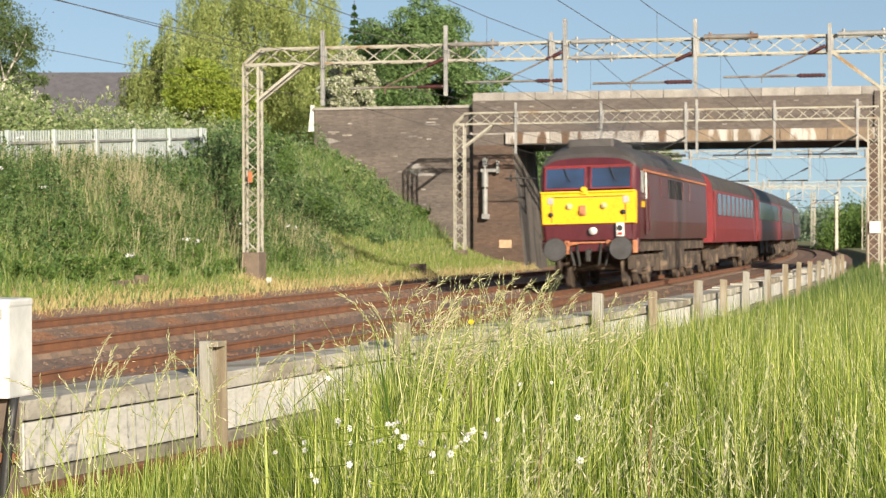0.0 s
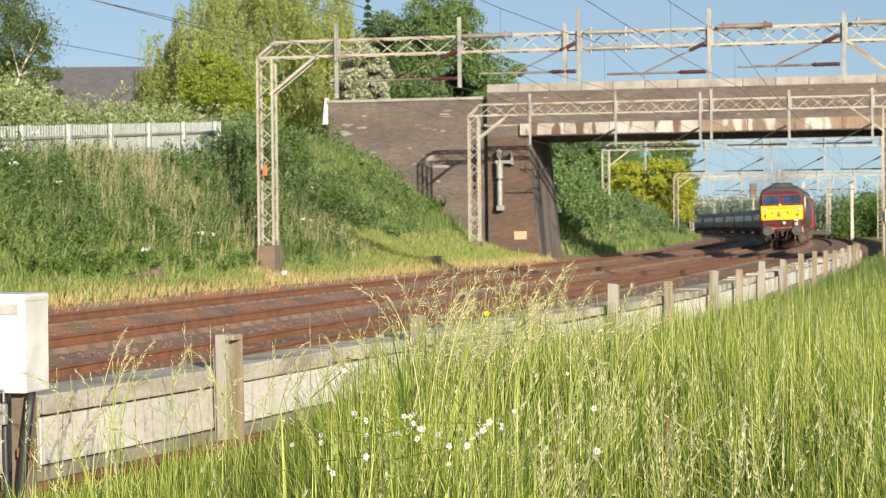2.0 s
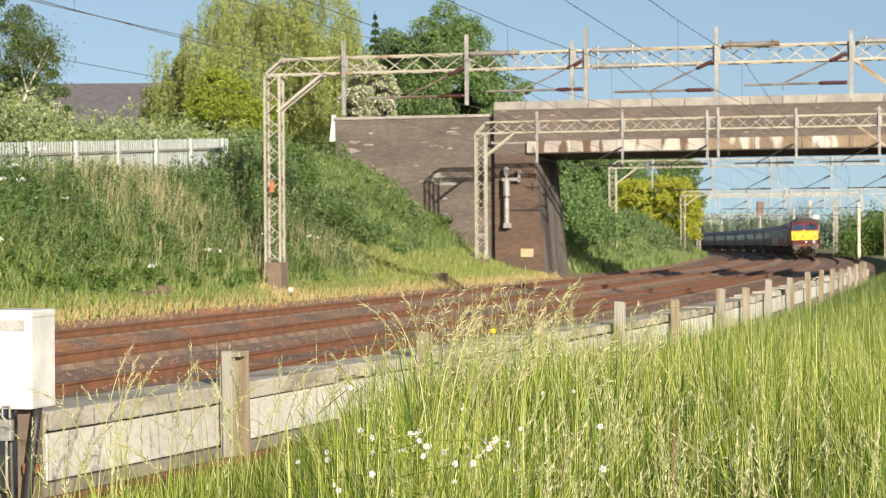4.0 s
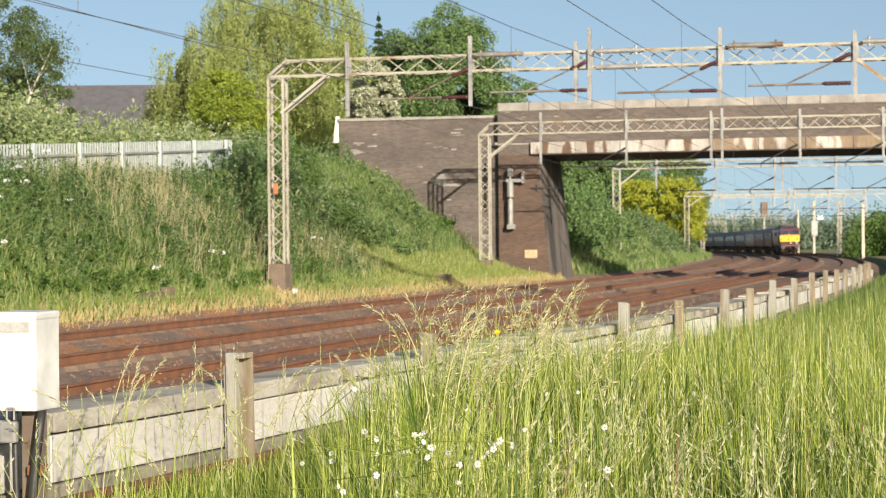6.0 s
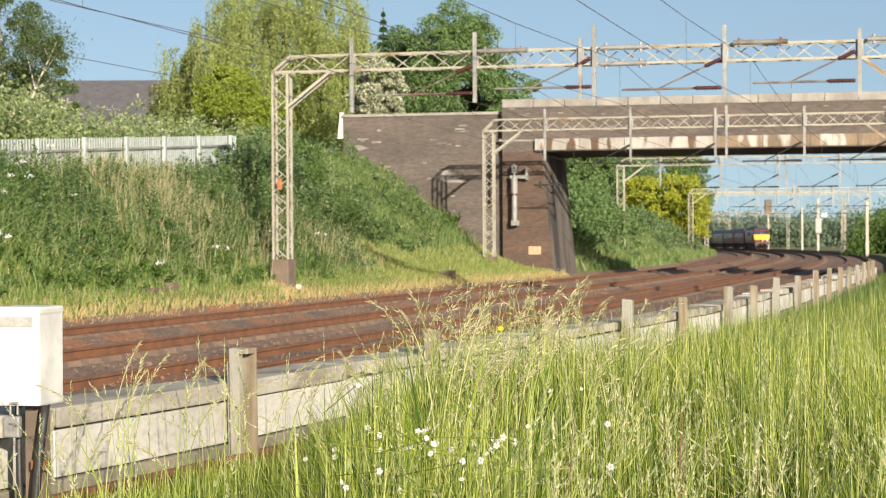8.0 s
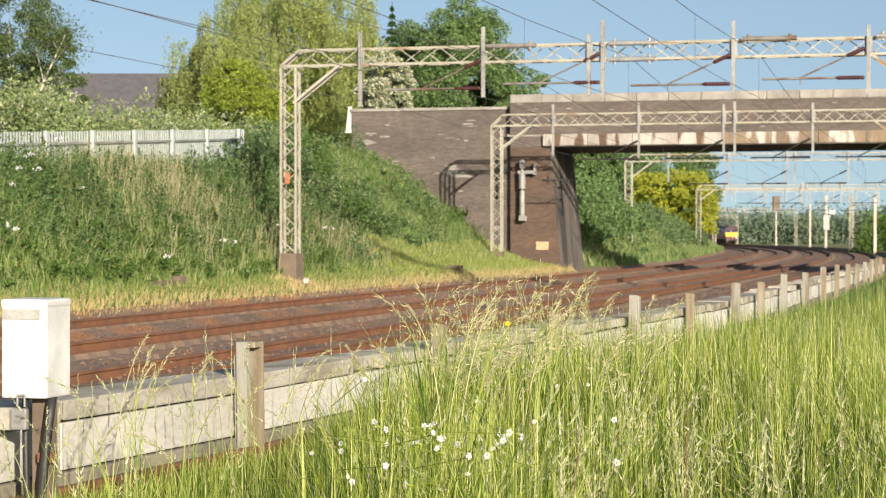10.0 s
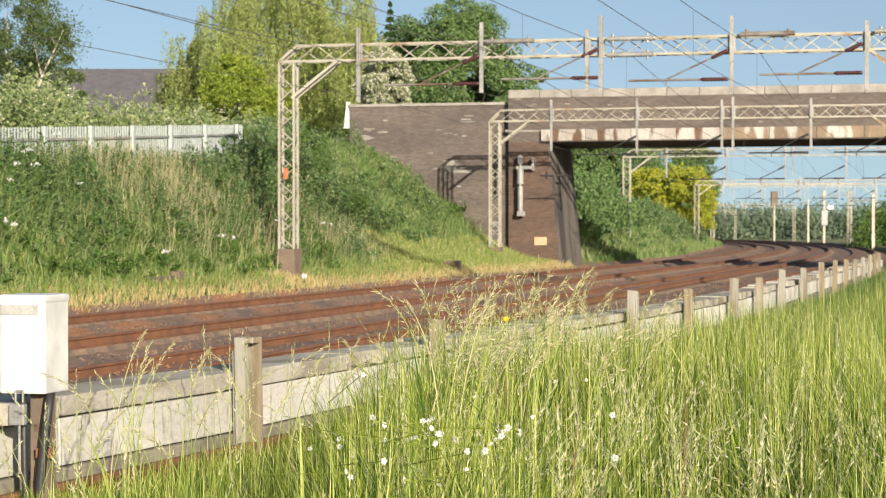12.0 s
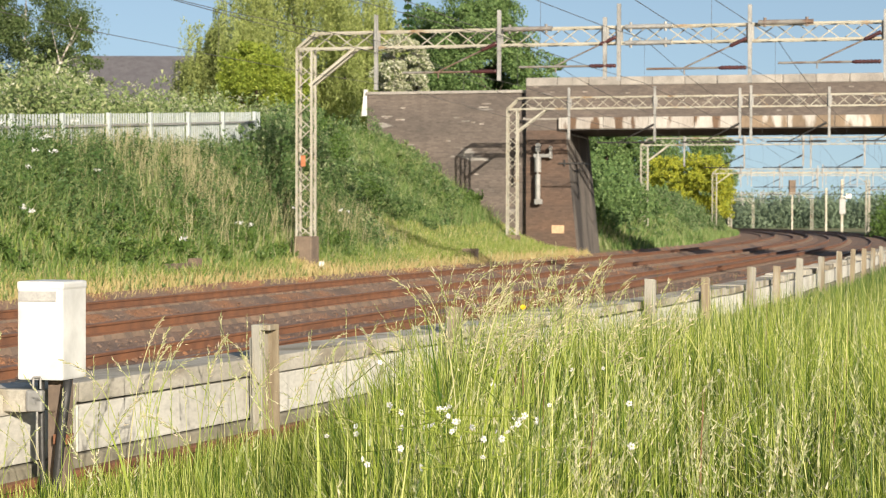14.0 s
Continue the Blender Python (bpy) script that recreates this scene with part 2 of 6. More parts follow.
M = {
    "soil": surface("soil", (0.10, 0.13, 0.035), (0.20, 0.17, 0.07), rough=0.95, scale=0.4, fine=9, bump=0.6, bump_distance=0.05),
    "ballast": surface("ballast", (0.23, 0.15, 0.105), (0.15, 0.105, 0.082), rough=0.95, scale=0.7, fine=16, bump=1.0, bump_distance=0.05,
                       stain=(0.29, 0.14, 0.07), stain_scale=0.5, grain=0.5),
    "rail": surface("rail", (0.205, 0.088, 0.042), (0.13, 0.06, 0.034), rough=0.85, metal=0.0, scale=3, fine=40),
    "rail_worn": surface("rail_worn", (0.17, 0.09, 0.055), (0.24, 0.15, 0.10), rough=0.5, metal=0.4, scale=4, fine=70, bump=0.05),
    "sleeper": surface("sleeper", (0.165, 0.118, 0.088), (0.125, 0.092, 0.072), rough=0.95, scale=3, fine=30, per_island=0.1),
    "concrete": surface("concrete", (0.55, 0.54, 0.50), (0.46, 0.45, 0.41), rough=0.85, scale=2.2, fine=40, stain=(0.31, 0.29, 0.235), stain_scale=1.6,
                        stain_edge=(0.56, 0.72), per_object=0.08),
    "plinth": surface("plinth", (0.24, 0.22, 0.17), (0.16, 0.15, 0.11), rough=0.95, scale=3, fine=30, per_object=0.1),
    "lid": surface("lid", (0.46, 0.435, 0.38), (0.34, 0.32, 0.27), rough=0.95, scale=3, fine=45, stain=(0.23, 0.20, 0.15), stain_scale=2.2, per_object=0.14, bump=0.6),
    "timber": surface("timber", (0.25, 0.21, 0.145), (0.17, 0.135, 0.09), rough=0.85, scale=4, fine=50, stretch=(6, 6, 0.6), stain=(0.31, 0.30, 0.26),
                      stain_scale=1.3, per_object=0.1, bump=0.4),
    "steel": surface("steel", (0.42, 0.405, 0.345), (0.32, 0.30, 0.24), rough=0.65, metal=0.2, scale=1.3, fine=25, stain=(0.25, 0.165, 0.085), stain_scale=1.1,
                     stain_edge=(0.57, 0.68)),
    "steel_old": surface("steel_old", (0.26, 0.25, 0.235), (0.17, 0.16, 0.15), rough=0.7, metal=0.2, scale=2, fine=25, stain=(0.15, 0.10, 0.075), stain_scale=1.5),
    "insulator": surface("insulator", (0.075, 0.026, 0.026), (0.05, 0.02, 0.02), rough=0.35, scale=5, fine=40, bump=0.05),
    "wire": surface("wire", (0.15, 0.145, 0.14), rough=0.6, metal=0.4),
    "brick": brickwork("brick", (0.155, 0.128, 0.112), (0.105, 0.089, 0.08), (0.85, 0.82, 0.78), (0.30, 0.285, 0.265)),
    "brick_low": brickwork("brick_low", (0.145, 0.092, 0.065), (0.095, 0.068, 0.055), (0.75, 0.7, 0.65), (0.07, 0.06, 0.056)),
    "pale_brick": surface("pale_brick", (0.27, 0.25, 0.23), (0.19, 0.155, 0.13), rough=0.9, scale=6, fine=30, per_object=0.35),
    "coping": surface("coping", (0.33, 0.31, 0.285), (0.23, 0.215, 0.20), rough=0.9, scale=1.5, fine=20, per_object=0.08),
    "fascia": surface("fascia", (0.46, 0.44, 0.41), (0.34, 0.31, 0.28), rough=0.8, scale=1.2, fine=16, stain=(0.13, 0.08, 0.05), stain_scale=1.4,
                      stretch=(1, 1, 0.25), stain_edge=(0.53, 0.58), per_object=0.15),
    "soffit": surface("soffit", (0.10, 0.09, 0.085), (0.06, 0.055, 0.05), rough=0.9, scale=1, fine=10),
    "white_box": surface("white_box", (0.66, 0.665, 0.66), rough=0.4, bump=0.0, grain=0.02),
    "cable": surface("cable", (0.03, 0.03, 0.03), rough=0.5),
    "palisade": surface("palisade", (0.52, 0.57, 0.58), (0.42, 0.47, 0.48), rough=0.5, metal=0.35, scale=2, fine=20, per_object=0.06),
    # maroon paint; the paler grey-purple streaks are sky sheen put into the colour
    "maroon": surface("maroon", (0.085, 0.014, 0.02), (0.06, 0.011, 0.015), rough=0.3, scale=0.9, fine=12, bump=0.03, stain=(0.10, 0.05, 0.058), stain_scale=1.0, stretch=(1, 1, 0.35), stain_edge=(0.5, 0.7)),
    "yellow": surface("yellow", (0.80, 0.47, 0.010), (0.74, 0.42, 0.010), rough=0.4, scale=1.2, fine=14, bump=0.03),
    "loco_roof": surface("loco_roof", (0.075, 0.07, 0.068), (0.05, 0.046, 0.045), rough=0.6, scale=1, fine=10),
    "under": surface("under", (0.085, 0.06, 0.043), (0.03, 0.025, 0.022), rough=0.85, scale=2.4, fine=12, stain=(0.165, 0.12, 0.085), stain_scale=2.5),
    "buffer_grey": surface("buffer_grey", (0.075, 0.075, 0.08), (0.05, 0.05, 0.052), rough=0.6, metal=0.3, scale=3, fine=20, bump=0.05),
    # light grey base colour stands in for the reflection in the cab side glass
    "side_glass": surface("side_glass", (0.30, 0.31, 0.30), (0.22, 0.24, 0.25), rough=0.15, scale=1.5, bump=0.0, grain=0.0),
    "soot": surface("soot", (0.11, 0.12, 0.145), (0.08, 0.09, 0.105), rough=1.0, bump=0.0),
    "black": surface("black", (0.02, 0.02, 0.02), (0.03, 0.028, 0.026), rough=0.6),
    "glass": surface("glass", (0.03, 0.055, 0.12), (0.02, 0.03, 0.05), rough=0.16, scale=0.8, bump=0.0, grain=0.0),
    "coach_red": surface("coach_red", (0.22, 0.022, 0.028), (0.17, 0.018, 0.022), rough=0.45, scale=0.8, fine=12, bump=0.03),
    "white_paint": surface("white_paint", (0.75, 0.75, 0.72), rough=0.5),
    "orange_paint": surface("orange_paint", (0.50, 0.19, 0.09), rough=0.5),
    "lamp_red": surface("lamp_red", (0.45, 0.03, 0.02), rough=0.3),
    "sign_face": surface("sign_face", (0.60, 0.40, 0.25), rough=0.6),
    "slate": surface("slate", (0.12, 0.115, 0.125), (0.09, 0.085, 0.095), rough=0.7, scale=2, fine=12),
    "bark": surface("bark", (0.10, 0.075, 0.05), (0.06, 0.045, 0.03), rough=0.95, scale=3, fine=14, bump=0.6, stretch=(3, 3, 0.6)),
    "birch_bark": surface("birch_bark", (0.55, 0.52, 0.47), (0.40, 0.37, 0.33), rough=0.8, scale=2, fine=10, stain=(0.08, 0.07, 0.06), stain_scale=3),
    # darkest and palest blade tones stand in for shaded gaps and highlights
    "grass": leafy("grass", (0.04, 0.09, 0.010), (0.27, 0.335, 0.045), (0.56, 0.56, 0.22), glow=0.25),
    "meadow": leafy("meadow", (0.045, 0.095, 0.012), (0.19, 0.24, 0.042), (0.40, 0.40, 0.17), glow=0.2),
    "meadow_far": leafy("meadow_far", (0.05, 0.10, 0.022), (0.115, 0.165, 0.04), (0.19, 0.21, 0.075)),
    "grass_far": leafy("grass_far", (0.095, 0.175, 0.045), (0.19, 0.26, 0.085), (0.30, 0.31, 0.16)),
    "straw": leafy("straw", (0.35, 0.32, 0.185), (0.46, 0.42, 0.265), (0.20, 0.25, 0.10)),
    "bleached": leafy("bleached", (0.42, 0.34, 0.16), (0.52, 0.42, 0.22), (0.28, 0.30, 0.09)),
    "nettle": leafy("nettle", (0.055, 0.115, 0.035), (0.12, 0.19, 0.065), (0.19, 0.25, 0.10)),
    "oat": leafy("oat", (0.37, 0.38, 0.20), (0.52, 0.46, 0.30), (0.68, 0.59, 0.46)),
    "seed": leafy("seed", (0.33, 0.38, 0.17), (0.47, 0.47, 0.27), (0.66, 0.60, 0.45)),
    "hawkbit": leafy("hawkbit", (0.75, 0.55, 0.02), (0.80, 0.62, 0.03)),
    "petal": leafy("petal", (0.80, 0.80, 0.82), (0.74, 0.73, 0.74)),
    "leaf": leafy("leaf", (0.068, 0.13, 0.028), (0.13, 0.20, 0.05)),
    "leaf_dark": leafy("leaf_dark", (0.03, 0.075, 0.02), (0.06, 0.12, 0.03)),
    "leaf_willow": leafy("leaf_willow", (0.25, 0.31, 0.09), (0.41, 0.455, 0.175), glow=0.45),
    "leaf_lime": leafy("leaf_lime", (0.21, 0.29, 0.045), (0.36, 0.42, 0.07), glow=0.45),
    "leaf_yellow": leafy("leaf_yellow", (0.24, 0.30, 0.05), (0.46, 0.47, 0.05), (0.54, 0.53, 0.07), glow=0.4),
    "leaf_grey": leafy("leaf_grey", (0.15, 0.22, 0.08), (0.26, 0.325, 0.135), (0.38, 0.40, 0.22)),
    "leaf_bramble": leafy("leaf_bramble", (0.085, 0.155, 0.052), (0.155, 0.225, 0.092), (0.26, 0.30, 0.165)),
    "birch_leaf": leafy("birch_leaf", (0.065, 0.105, 0.035), (0.135, 0.18, 0.07)),
    # far leaves paled: the air's haze is mixed into their colour
    "leaf_hazed": leafy("leaf_hazed", (0.14, 0.195, 0.125), (0.19, 0.25, 0.165)),
    "fascia_brown": surface("fascia_brown", (0.25, 0.185, 0.125), (0.18, 0.135, 0.095), rough=0.8, scale=1.2, fine=16, stain=(0.44, 0.42, 0.39), stain_scale=1.3,
                            stretch=(1, 1, 0.3), stain_edge=(0.56, 0.63), per_object=0.1),
    # stained grey render, its colour darkened for the shade under the deck
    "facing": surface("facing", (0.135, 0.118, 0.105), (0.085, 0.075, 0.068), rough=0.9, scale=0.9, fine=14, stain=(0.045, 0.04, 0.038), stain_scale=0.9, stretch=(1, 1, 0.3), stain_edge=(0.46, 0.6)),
    "footing": surface("footing", (0.185, 0.14, 0.105), (0.125, 0.095, 0.075), rough=0.9, scale=2, fine=20),
    # dark maroon greyed towards slate: haze over the farther coaches, put into the paint
    "coach_dark": surface("coach_dark", (0.06, 0.045, 0.055), (0.045, 0.035, 0.042), rough=0.5, scale=0.8, fine=12, bump=0.03),
    "pale_lens": surface("pale_lens", (0.72, 0.62, 0.28), rough=0.3),
    "dock": leafy("dock", (0.17, 0.09, 0.055), (0.25, 0.15, 0.09)),
    # yellow-green grass, brightened in colour for the sunlit patch of bank
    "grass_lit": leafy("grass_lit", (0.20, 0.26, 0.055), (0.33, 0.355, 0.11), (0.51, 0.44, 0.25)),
    "stem": leafy("stem", (0.21, 0.28, 0.055), (0.33, 0.385, 0.105), (0.50, 0.47, 0.25)),
    "leaf_tree": leafy("leaf_tree", (0.105, 0.185, 0.062), (0.195, 0.285, 0.105)),
    "verge": leafy("verge", (0.13, 0.205, 0.035), (0.255, 0.325, 0.075), (0.43, 0.40, 0.20)),
    "label_grey": surface("label_grey", (0.42, 0.42, 0.41), rough=0.5),
    "dull_steel": surface("dull_steel", (0.34, 0.34, 0.33), (0.25, 0.25, 0.245), rough=0.6, metal=0.3, scale=2, fine=20),
    "blossom": leafy("blossom", (0.12, 0.18, 0.045), (0.62, 0.62, 0.47), (0.72, 0.72, 0.60)),
}

# ---- mesh helpers ----


def part(name, bm, material, parent=None, label="", place=None, smooth=False):
    mesh = bpy.data.meshes.new(name)
    bm.to_mesh(mesh)
    bm.free()
    for mm in (material if isinstance(material, (list, tuple)) else [material]):
        mesh.materials.append(mm)
    if smooth:
        for poly in mesh.polygons:
            poly.use_smooth = True
    ob = new(name, mesh)
    if parent:
        ob.parent = parent
    if place is not None:
        ob.matrix_basis = place
    if label:
        ob["label"] = label
    return ob


def share(name, mesh, parent, place):
    ob = new(name, mesh)
    ob.parent = parent
    ob.matrix_basis = place
    return ob


def thing(name, label, category, place=None, group="", kind=""):
    ob = new(name)
    if place is not None:
        ob.matrix_basis = place
    return tagged(ob, label, category, group, kind)


def quads(verts, faces, name, material):
    mesh = bpy.data.meshes.new(name)
    mesh.from_pydata(verts, [], faces)
    for mm in (material if isinstance(material, (list, tuple)) else [material]):
        mesh.materials.append(mm)
    return mesh


def box(bm, x0, y0, z0, x1, y1, z1, bevel=0.0, mat=0, m=None):
    r = bmesh.ops.create_cube(bm, size=1.0)
    vs = r["verts"]
    for v in vs:
        v.co = Vector((x0 + (v.co.x + 0.5) * (x1 - x0), y0 + (v.co.y + 0.5) * (y1 - y0), z0 + (v.co.z + 0.5) * (z1 - z0)))
        if m is not None:
            v.co = m @ v.co
    fs = {f for v in vs for f in v.link_faces}
    for f in fs:
        f.material_index = mat
    if bevel:
        es = list({e for v in vs for e in v.link_edges})
        bmesh.ops.bevel(bm, geom=es, offset=bevel, segments=2, affect="EDGES", profile=0.6)
    return bm


def beam(bm, a, b, w=0.08, h=None, mat=0):
    """A square bar from a to b."""
    a, b = Vector(a), Vector(b)
    d = b - a
    q = d.to_track_quat("Z", "Y").to_matrix().to_4x4()
    box(bm, -w / 2, -(h or w) / 2, 0, w / 2, (h or w) / 2, d.length, mat=mat, m=Matrix.Translation(a) @ q)


def tube(bm, a, b, r0, r1=None, seg=10, mat=0, caps=True):
    a, b = Vector(a), Vector(b)
    d = b - a
    q = Matrix.Translation((a + b) / 2) @ d.to_track_quat("Z", "Y").to_matrix().to_4x4()
    r = bmesh.ops.create_cone(bm, cap_ends=caps, segments=seg, radius1=r0, radius2=r0 if r1 is None else r1, depth=d.length, matrix=q)
    for f in {f for v in r["verts"] for f in v.link_faces}:
        f.material_index = mat


def loft(bm, sections, closed=True, caps=True, mat=0):
    rings = [[bm.verts.new(c) for c in s] for s in sections]
    n = len(rings[0])
    for r0, r1 in zip(rings, rings[1:]):
        for i in range(n if closed else n - 1):
            f = bm.faces.new((r0[i], r0[(i + 1) % n], r1[(i + 1) % n], r1[i]))
            f.material_index = mat
    if caps:
        for r in (rings[0][::-1], rings[-1]):
            f = bm.faces.new(r)
            f.material_index = mat
    bmesh.ops.recalc_face_normals(bm, faces=bm.faces[:])
    return rings


# ---- the line: s runs along the tracks, p across them to the far side ----
HEADING = radians(14.1)
ALONG = Vector((math.sin(HEADING), math.cos(HEADING), 0))
ACROSS = Vector((-math.cos(HEADING), math.sin(HEADING), 0))
P3, BEND_START, RADIUS = 8.35, 87.0, 1520.0
WALL = [(-6.0, 6.4), (4.0, 5.2), (9.9, 4.57), (12.0, 4.32), (16.0, 4.0), (21.0, 3.55), (28.0, 3.07), (36.0, 2.9), (51.0, 2.72), (80, 2.6), (140, 2.6)]   # s, p of the low wall
TRACKS = {"far": (15.15, -0.05, 0.09), "second": (11.75, -0.02, 0.1), "third": (8.35, 0.025, 0.035), "near": (4.95, 0.03, 0.05)}   # p, mid level, half cant


def at(s, p, z=0.0):
    q = p - P3
    if s <= BEND_START:
        v = ALONG * s + ACROSS * p
    else:
        a = (s - BEND_START) / RADIUS
        centre = ALONG * BEND_START + ACROSS * (P3 + RADIUS)
        v = centre + (RADIUS - q) * (ALONG * math.sin(a) - ACROSS * math.cos(a))
    return Vector((v.x, v.y, z))


def turn_at(s):
    """The direction of travel at s, as an angle about z (0 is +y)."""
    return -HEADING + max(0.0, (s - BEND_START) / RADIUS)


def frame_at(s, p, z=0.0):
    """Local y runs along the track, local x to the near side."""
    return Matrix.Translation(at(s, p, z)) @ Matrix.Rotation(turn_at(s), 4, "Z")


def smooth(a, b, x):
    t = min(1, max(0, (x - a) / (b - a)))
    return t * t * (3 - 2 * t)


def wall_p(s):
    for (a, pa), (b, pb) in zip(WALL, WALL[1:]):
        if s <= b:
            return pa + (pb - pa) * (s - a) / (b - a)
    return WALL[-1][1]


def crest(s):
    """The height of the bank's top on the far side."""
    if s < 95:
        return 2.25 + 0.012 * max(s, 0) + 1.6 * smooth(56, 80, s)
    return 3.4


def slope_width(s):
    """How far the bank takes to rise to its top: gentler beside the bridge."""
    w = 1.25 * crest(s) + 0.6
    return w + (9.6 - w) * smooth(60, 80, s) if s < 95 else w


def toe(s):
    """How far the foot of the far bank stands back from the line beyond the bridge."""
    return 1.7 * smooth(125, 185, s)


def ground_z(s, p):
    if p > 16.0:
        p = max(16.0, p - toe(s))
    if p > 17.0:
        c = crest(s)
        w = slope_width(s)
        k = (p - 17.0) / w
        z = c * smooth(0, 1, k) if k < 1 else c + min(2.0, (p - 17 - w) * 0.03)
        return z + 0.05 + 0.10 * noise.noise((s * 0.22, p * 0.22, 0))
    if p > 16.4:
        return -0.5 + 0.55 * smooth(16.4, 16.95, p)
    edge = wall_p(s)
    if p > edge:
        return -0.5
    return -0.5 + 0.57 * smooth(edge, edge - 0.4, p) + 0.04 * noise.noise((s * 0.3, p * 0.3, 4))

# ---- ground ----


def ground():
    ss = [-400, -200, -100, -60, -40, -25] + [-15 + 1.25 * i for i in range(112)] + [130, 140, 150, 165, 180, 200, 230, 260, 300, 340, 380, 420, 480, 540, 620, 720, 850, 1000, 1200, 1500, 1900]
    ps = [-1300, -700, -350, -180, -90, -50, -30, -18, -10, -6, -3, -1, 0, 1, 1.6] + [2 + 0.2 * i for i in range(22)] + [6.6, 8, 16.4, 16.7, 17.0] + [17.4 + 0.5 * i for i in range(20)] + [28, 30, 33, 37, 42, 50, 65, 90, 140, 220, 360, 600, 1000, 1300]
    verts, faces = [], []
    for s in ss:
        for p in ps:
            verts.append(at(s, p, ground_z(s, p)))
    n = len(ps)
    for i in range(len(ss) - 1):
        for j in range(n - 1):
            faces.append((i * n + j, i * n + j + 1, (i + 1) * n + j + 1, (i + 1) * n + j))
    mesh = quads(verts, faces, "ground", M["soil"])
    for poly in mesh.polygons:
        poly.use_smooth = True
    tagged(new("ground", mesh), "grassy ground with a cutting bank", "ground", kind="structure")


def ballast():
    """The stone bed under the tracks, shouldered up round the sleeper ends."""
    ss = [-30 + 3 * i for i in range(60)] + [150 + 8 * i for i in range(70)]
    prof = [(3.3, -0.19), (3.9, -0.14), (4.0, -0.13), (6.3, -0.13), (6.7, -0.16), (7.05, -0.13), (9.6, -0.15), (10.1, -0.2), (10.5, -0.11), (13.0, -0.27), (13.5, -0.28),
            (13.9, -0.12), (16.1, -0.26), (16.5, -0.2), (16.75, -0.02)]
    verts, faces = [], []
    for s in ss:
        for p, z in prof:
            verts.append(at(s, p + (toe(s) if p > 16.3 else 0.0), z + 0.03 * noise.noise((s, p, 3))))
    n = len(prof)
    for i in range(len(ss) - 1):
        for j in range(n - 1):
            faces.append((i * n + j, i * n + j + 1, (i + 1) * n + j + 1, (i + 1) * n + j))
    tagged(new("ballast_bed", quads(verts, faces, "ballast_bed", M["ballast"])), "rust-brown stone ballast bed under the tracks", "ballast", kind="structure")


def ballast_stones():
    rng = random.Random(5)
    verts, faces = [], []
    for _ in range(16000):
        s = 4 + 66 * rng.random() ** 1.5
        p = rng.uniform(6.2, 16.7)
        z = -0.14 if p < 10 else (-0.13 if p < 11.2 else -0.2)
        if p > 13.6:
            z = -0.18
        r = rng.uniform(0.016, 0.032)
        c = at(s, p, z + r * 0.3)
        b = len(verts)
        for k in range(4):
            a = k * 1.57 + rng.random()
            verts.append(c + Vector((math.cos(a) * r, math.sin(a) * r, rng.uniform(-0.3, 0.3) * r)))
        verts.append(c + Vector((0, 0, r * rng.uniform(0.6, 1.1))))
        faces += [(b + k, b + (k + 1) % 4, b + 4) for k in range(4)]
    tagged(new("ballast_stones", quads(verts, faces, "ballast_stones", M["ballast"])), "loose rust-stained track ballast stones", "stones", kind="stuff")


RAIL = [(-0.07, 0), (0.07, 0), (0.07, 0.012), (0.014, 0.03), (0.012, 0.11), (0.035, 0.122), (0.036, 0.15), (0.026, 0.159), (-0.026, 0.159), (-0.036, 0.15), (-0.035, 0.122), (-0.012, 0.11), (-0.014, 0.03), (-0.07, 0.012)]


def rail(parent, s0, s1, p, top, name="rail"):
    ss = [s0]
    while ss[-1] < s1:
        ss.append(min(s1, ss[-1] + (2.5 if ss[-1] < 150 else 5)))
    bm = bmesh.new()
    loft(bm, [[at(s, p + x, top - 0.159 + z) for x, z in RAIL] for s in ss])
    bm.normal_update()
    for f in bm.faces:
        c = f.calc_center_median()
        f.material_index = 1 if f.normal.z > 0.7 and c.z > top - 0.02 else 0
    return part(name, bm, [M["rail"], M["rail_worn"]], parent)


def sleepers(parent, s0, s1, p, mid, half):
    verts, faces = [], []
    rng = random.Random(int(p * 10))
    s = s0
    while s < s1:
        m = frame_at(s, p) @ Matrix.Rotation(rng.uniform(-0.01, 0.01), 4, "Z")
        b = len(verts)
        for z in (-0.16 - 0.2, -0.16 - 0.02):
            for x, y in ((-1.25, -0.13), (1.25, -0.13), (1.25, 0.13), (-1.25, 0.13)):
                k = 0.92 if z > -0.2 else 1
                verts.append(m @ Vector((x * k, y * k, mid + z + half * x / 0.75)))
        faces += [(b, b + 1, b + 5, b + 4), (b + 1, b + 2, b + 6, b + 5), (b + 2, b + 3, b + 7, b + 6), (b + 3, b, b + 4, b + 7), (b + 4, b + 5, b + 6, b + 7)]
        s += 0.65
    ob = new("sleepers", quads(verts, faces, "sleepers", M["sleeper"]))
    ob.parent = parent
    tagged(ob, kind="stuff")


def tracks():
    for key, (p, mid, half) in TRACKS.items():
        t = thing("track", "rusty steel railway track on brown ballast", "railway track", group="running tracks", kind="structure")
        s0, s1 = (-20, 640) if key != "near" else (22, 640)
        for side in (-1, 1):
            rail(t, s0, s1, p + side * 0.752, mid - side * half)
        sleepers(t, s0, 330, p, mid, half)


CAB = frame_at(9.38, 4.40, 0.63)

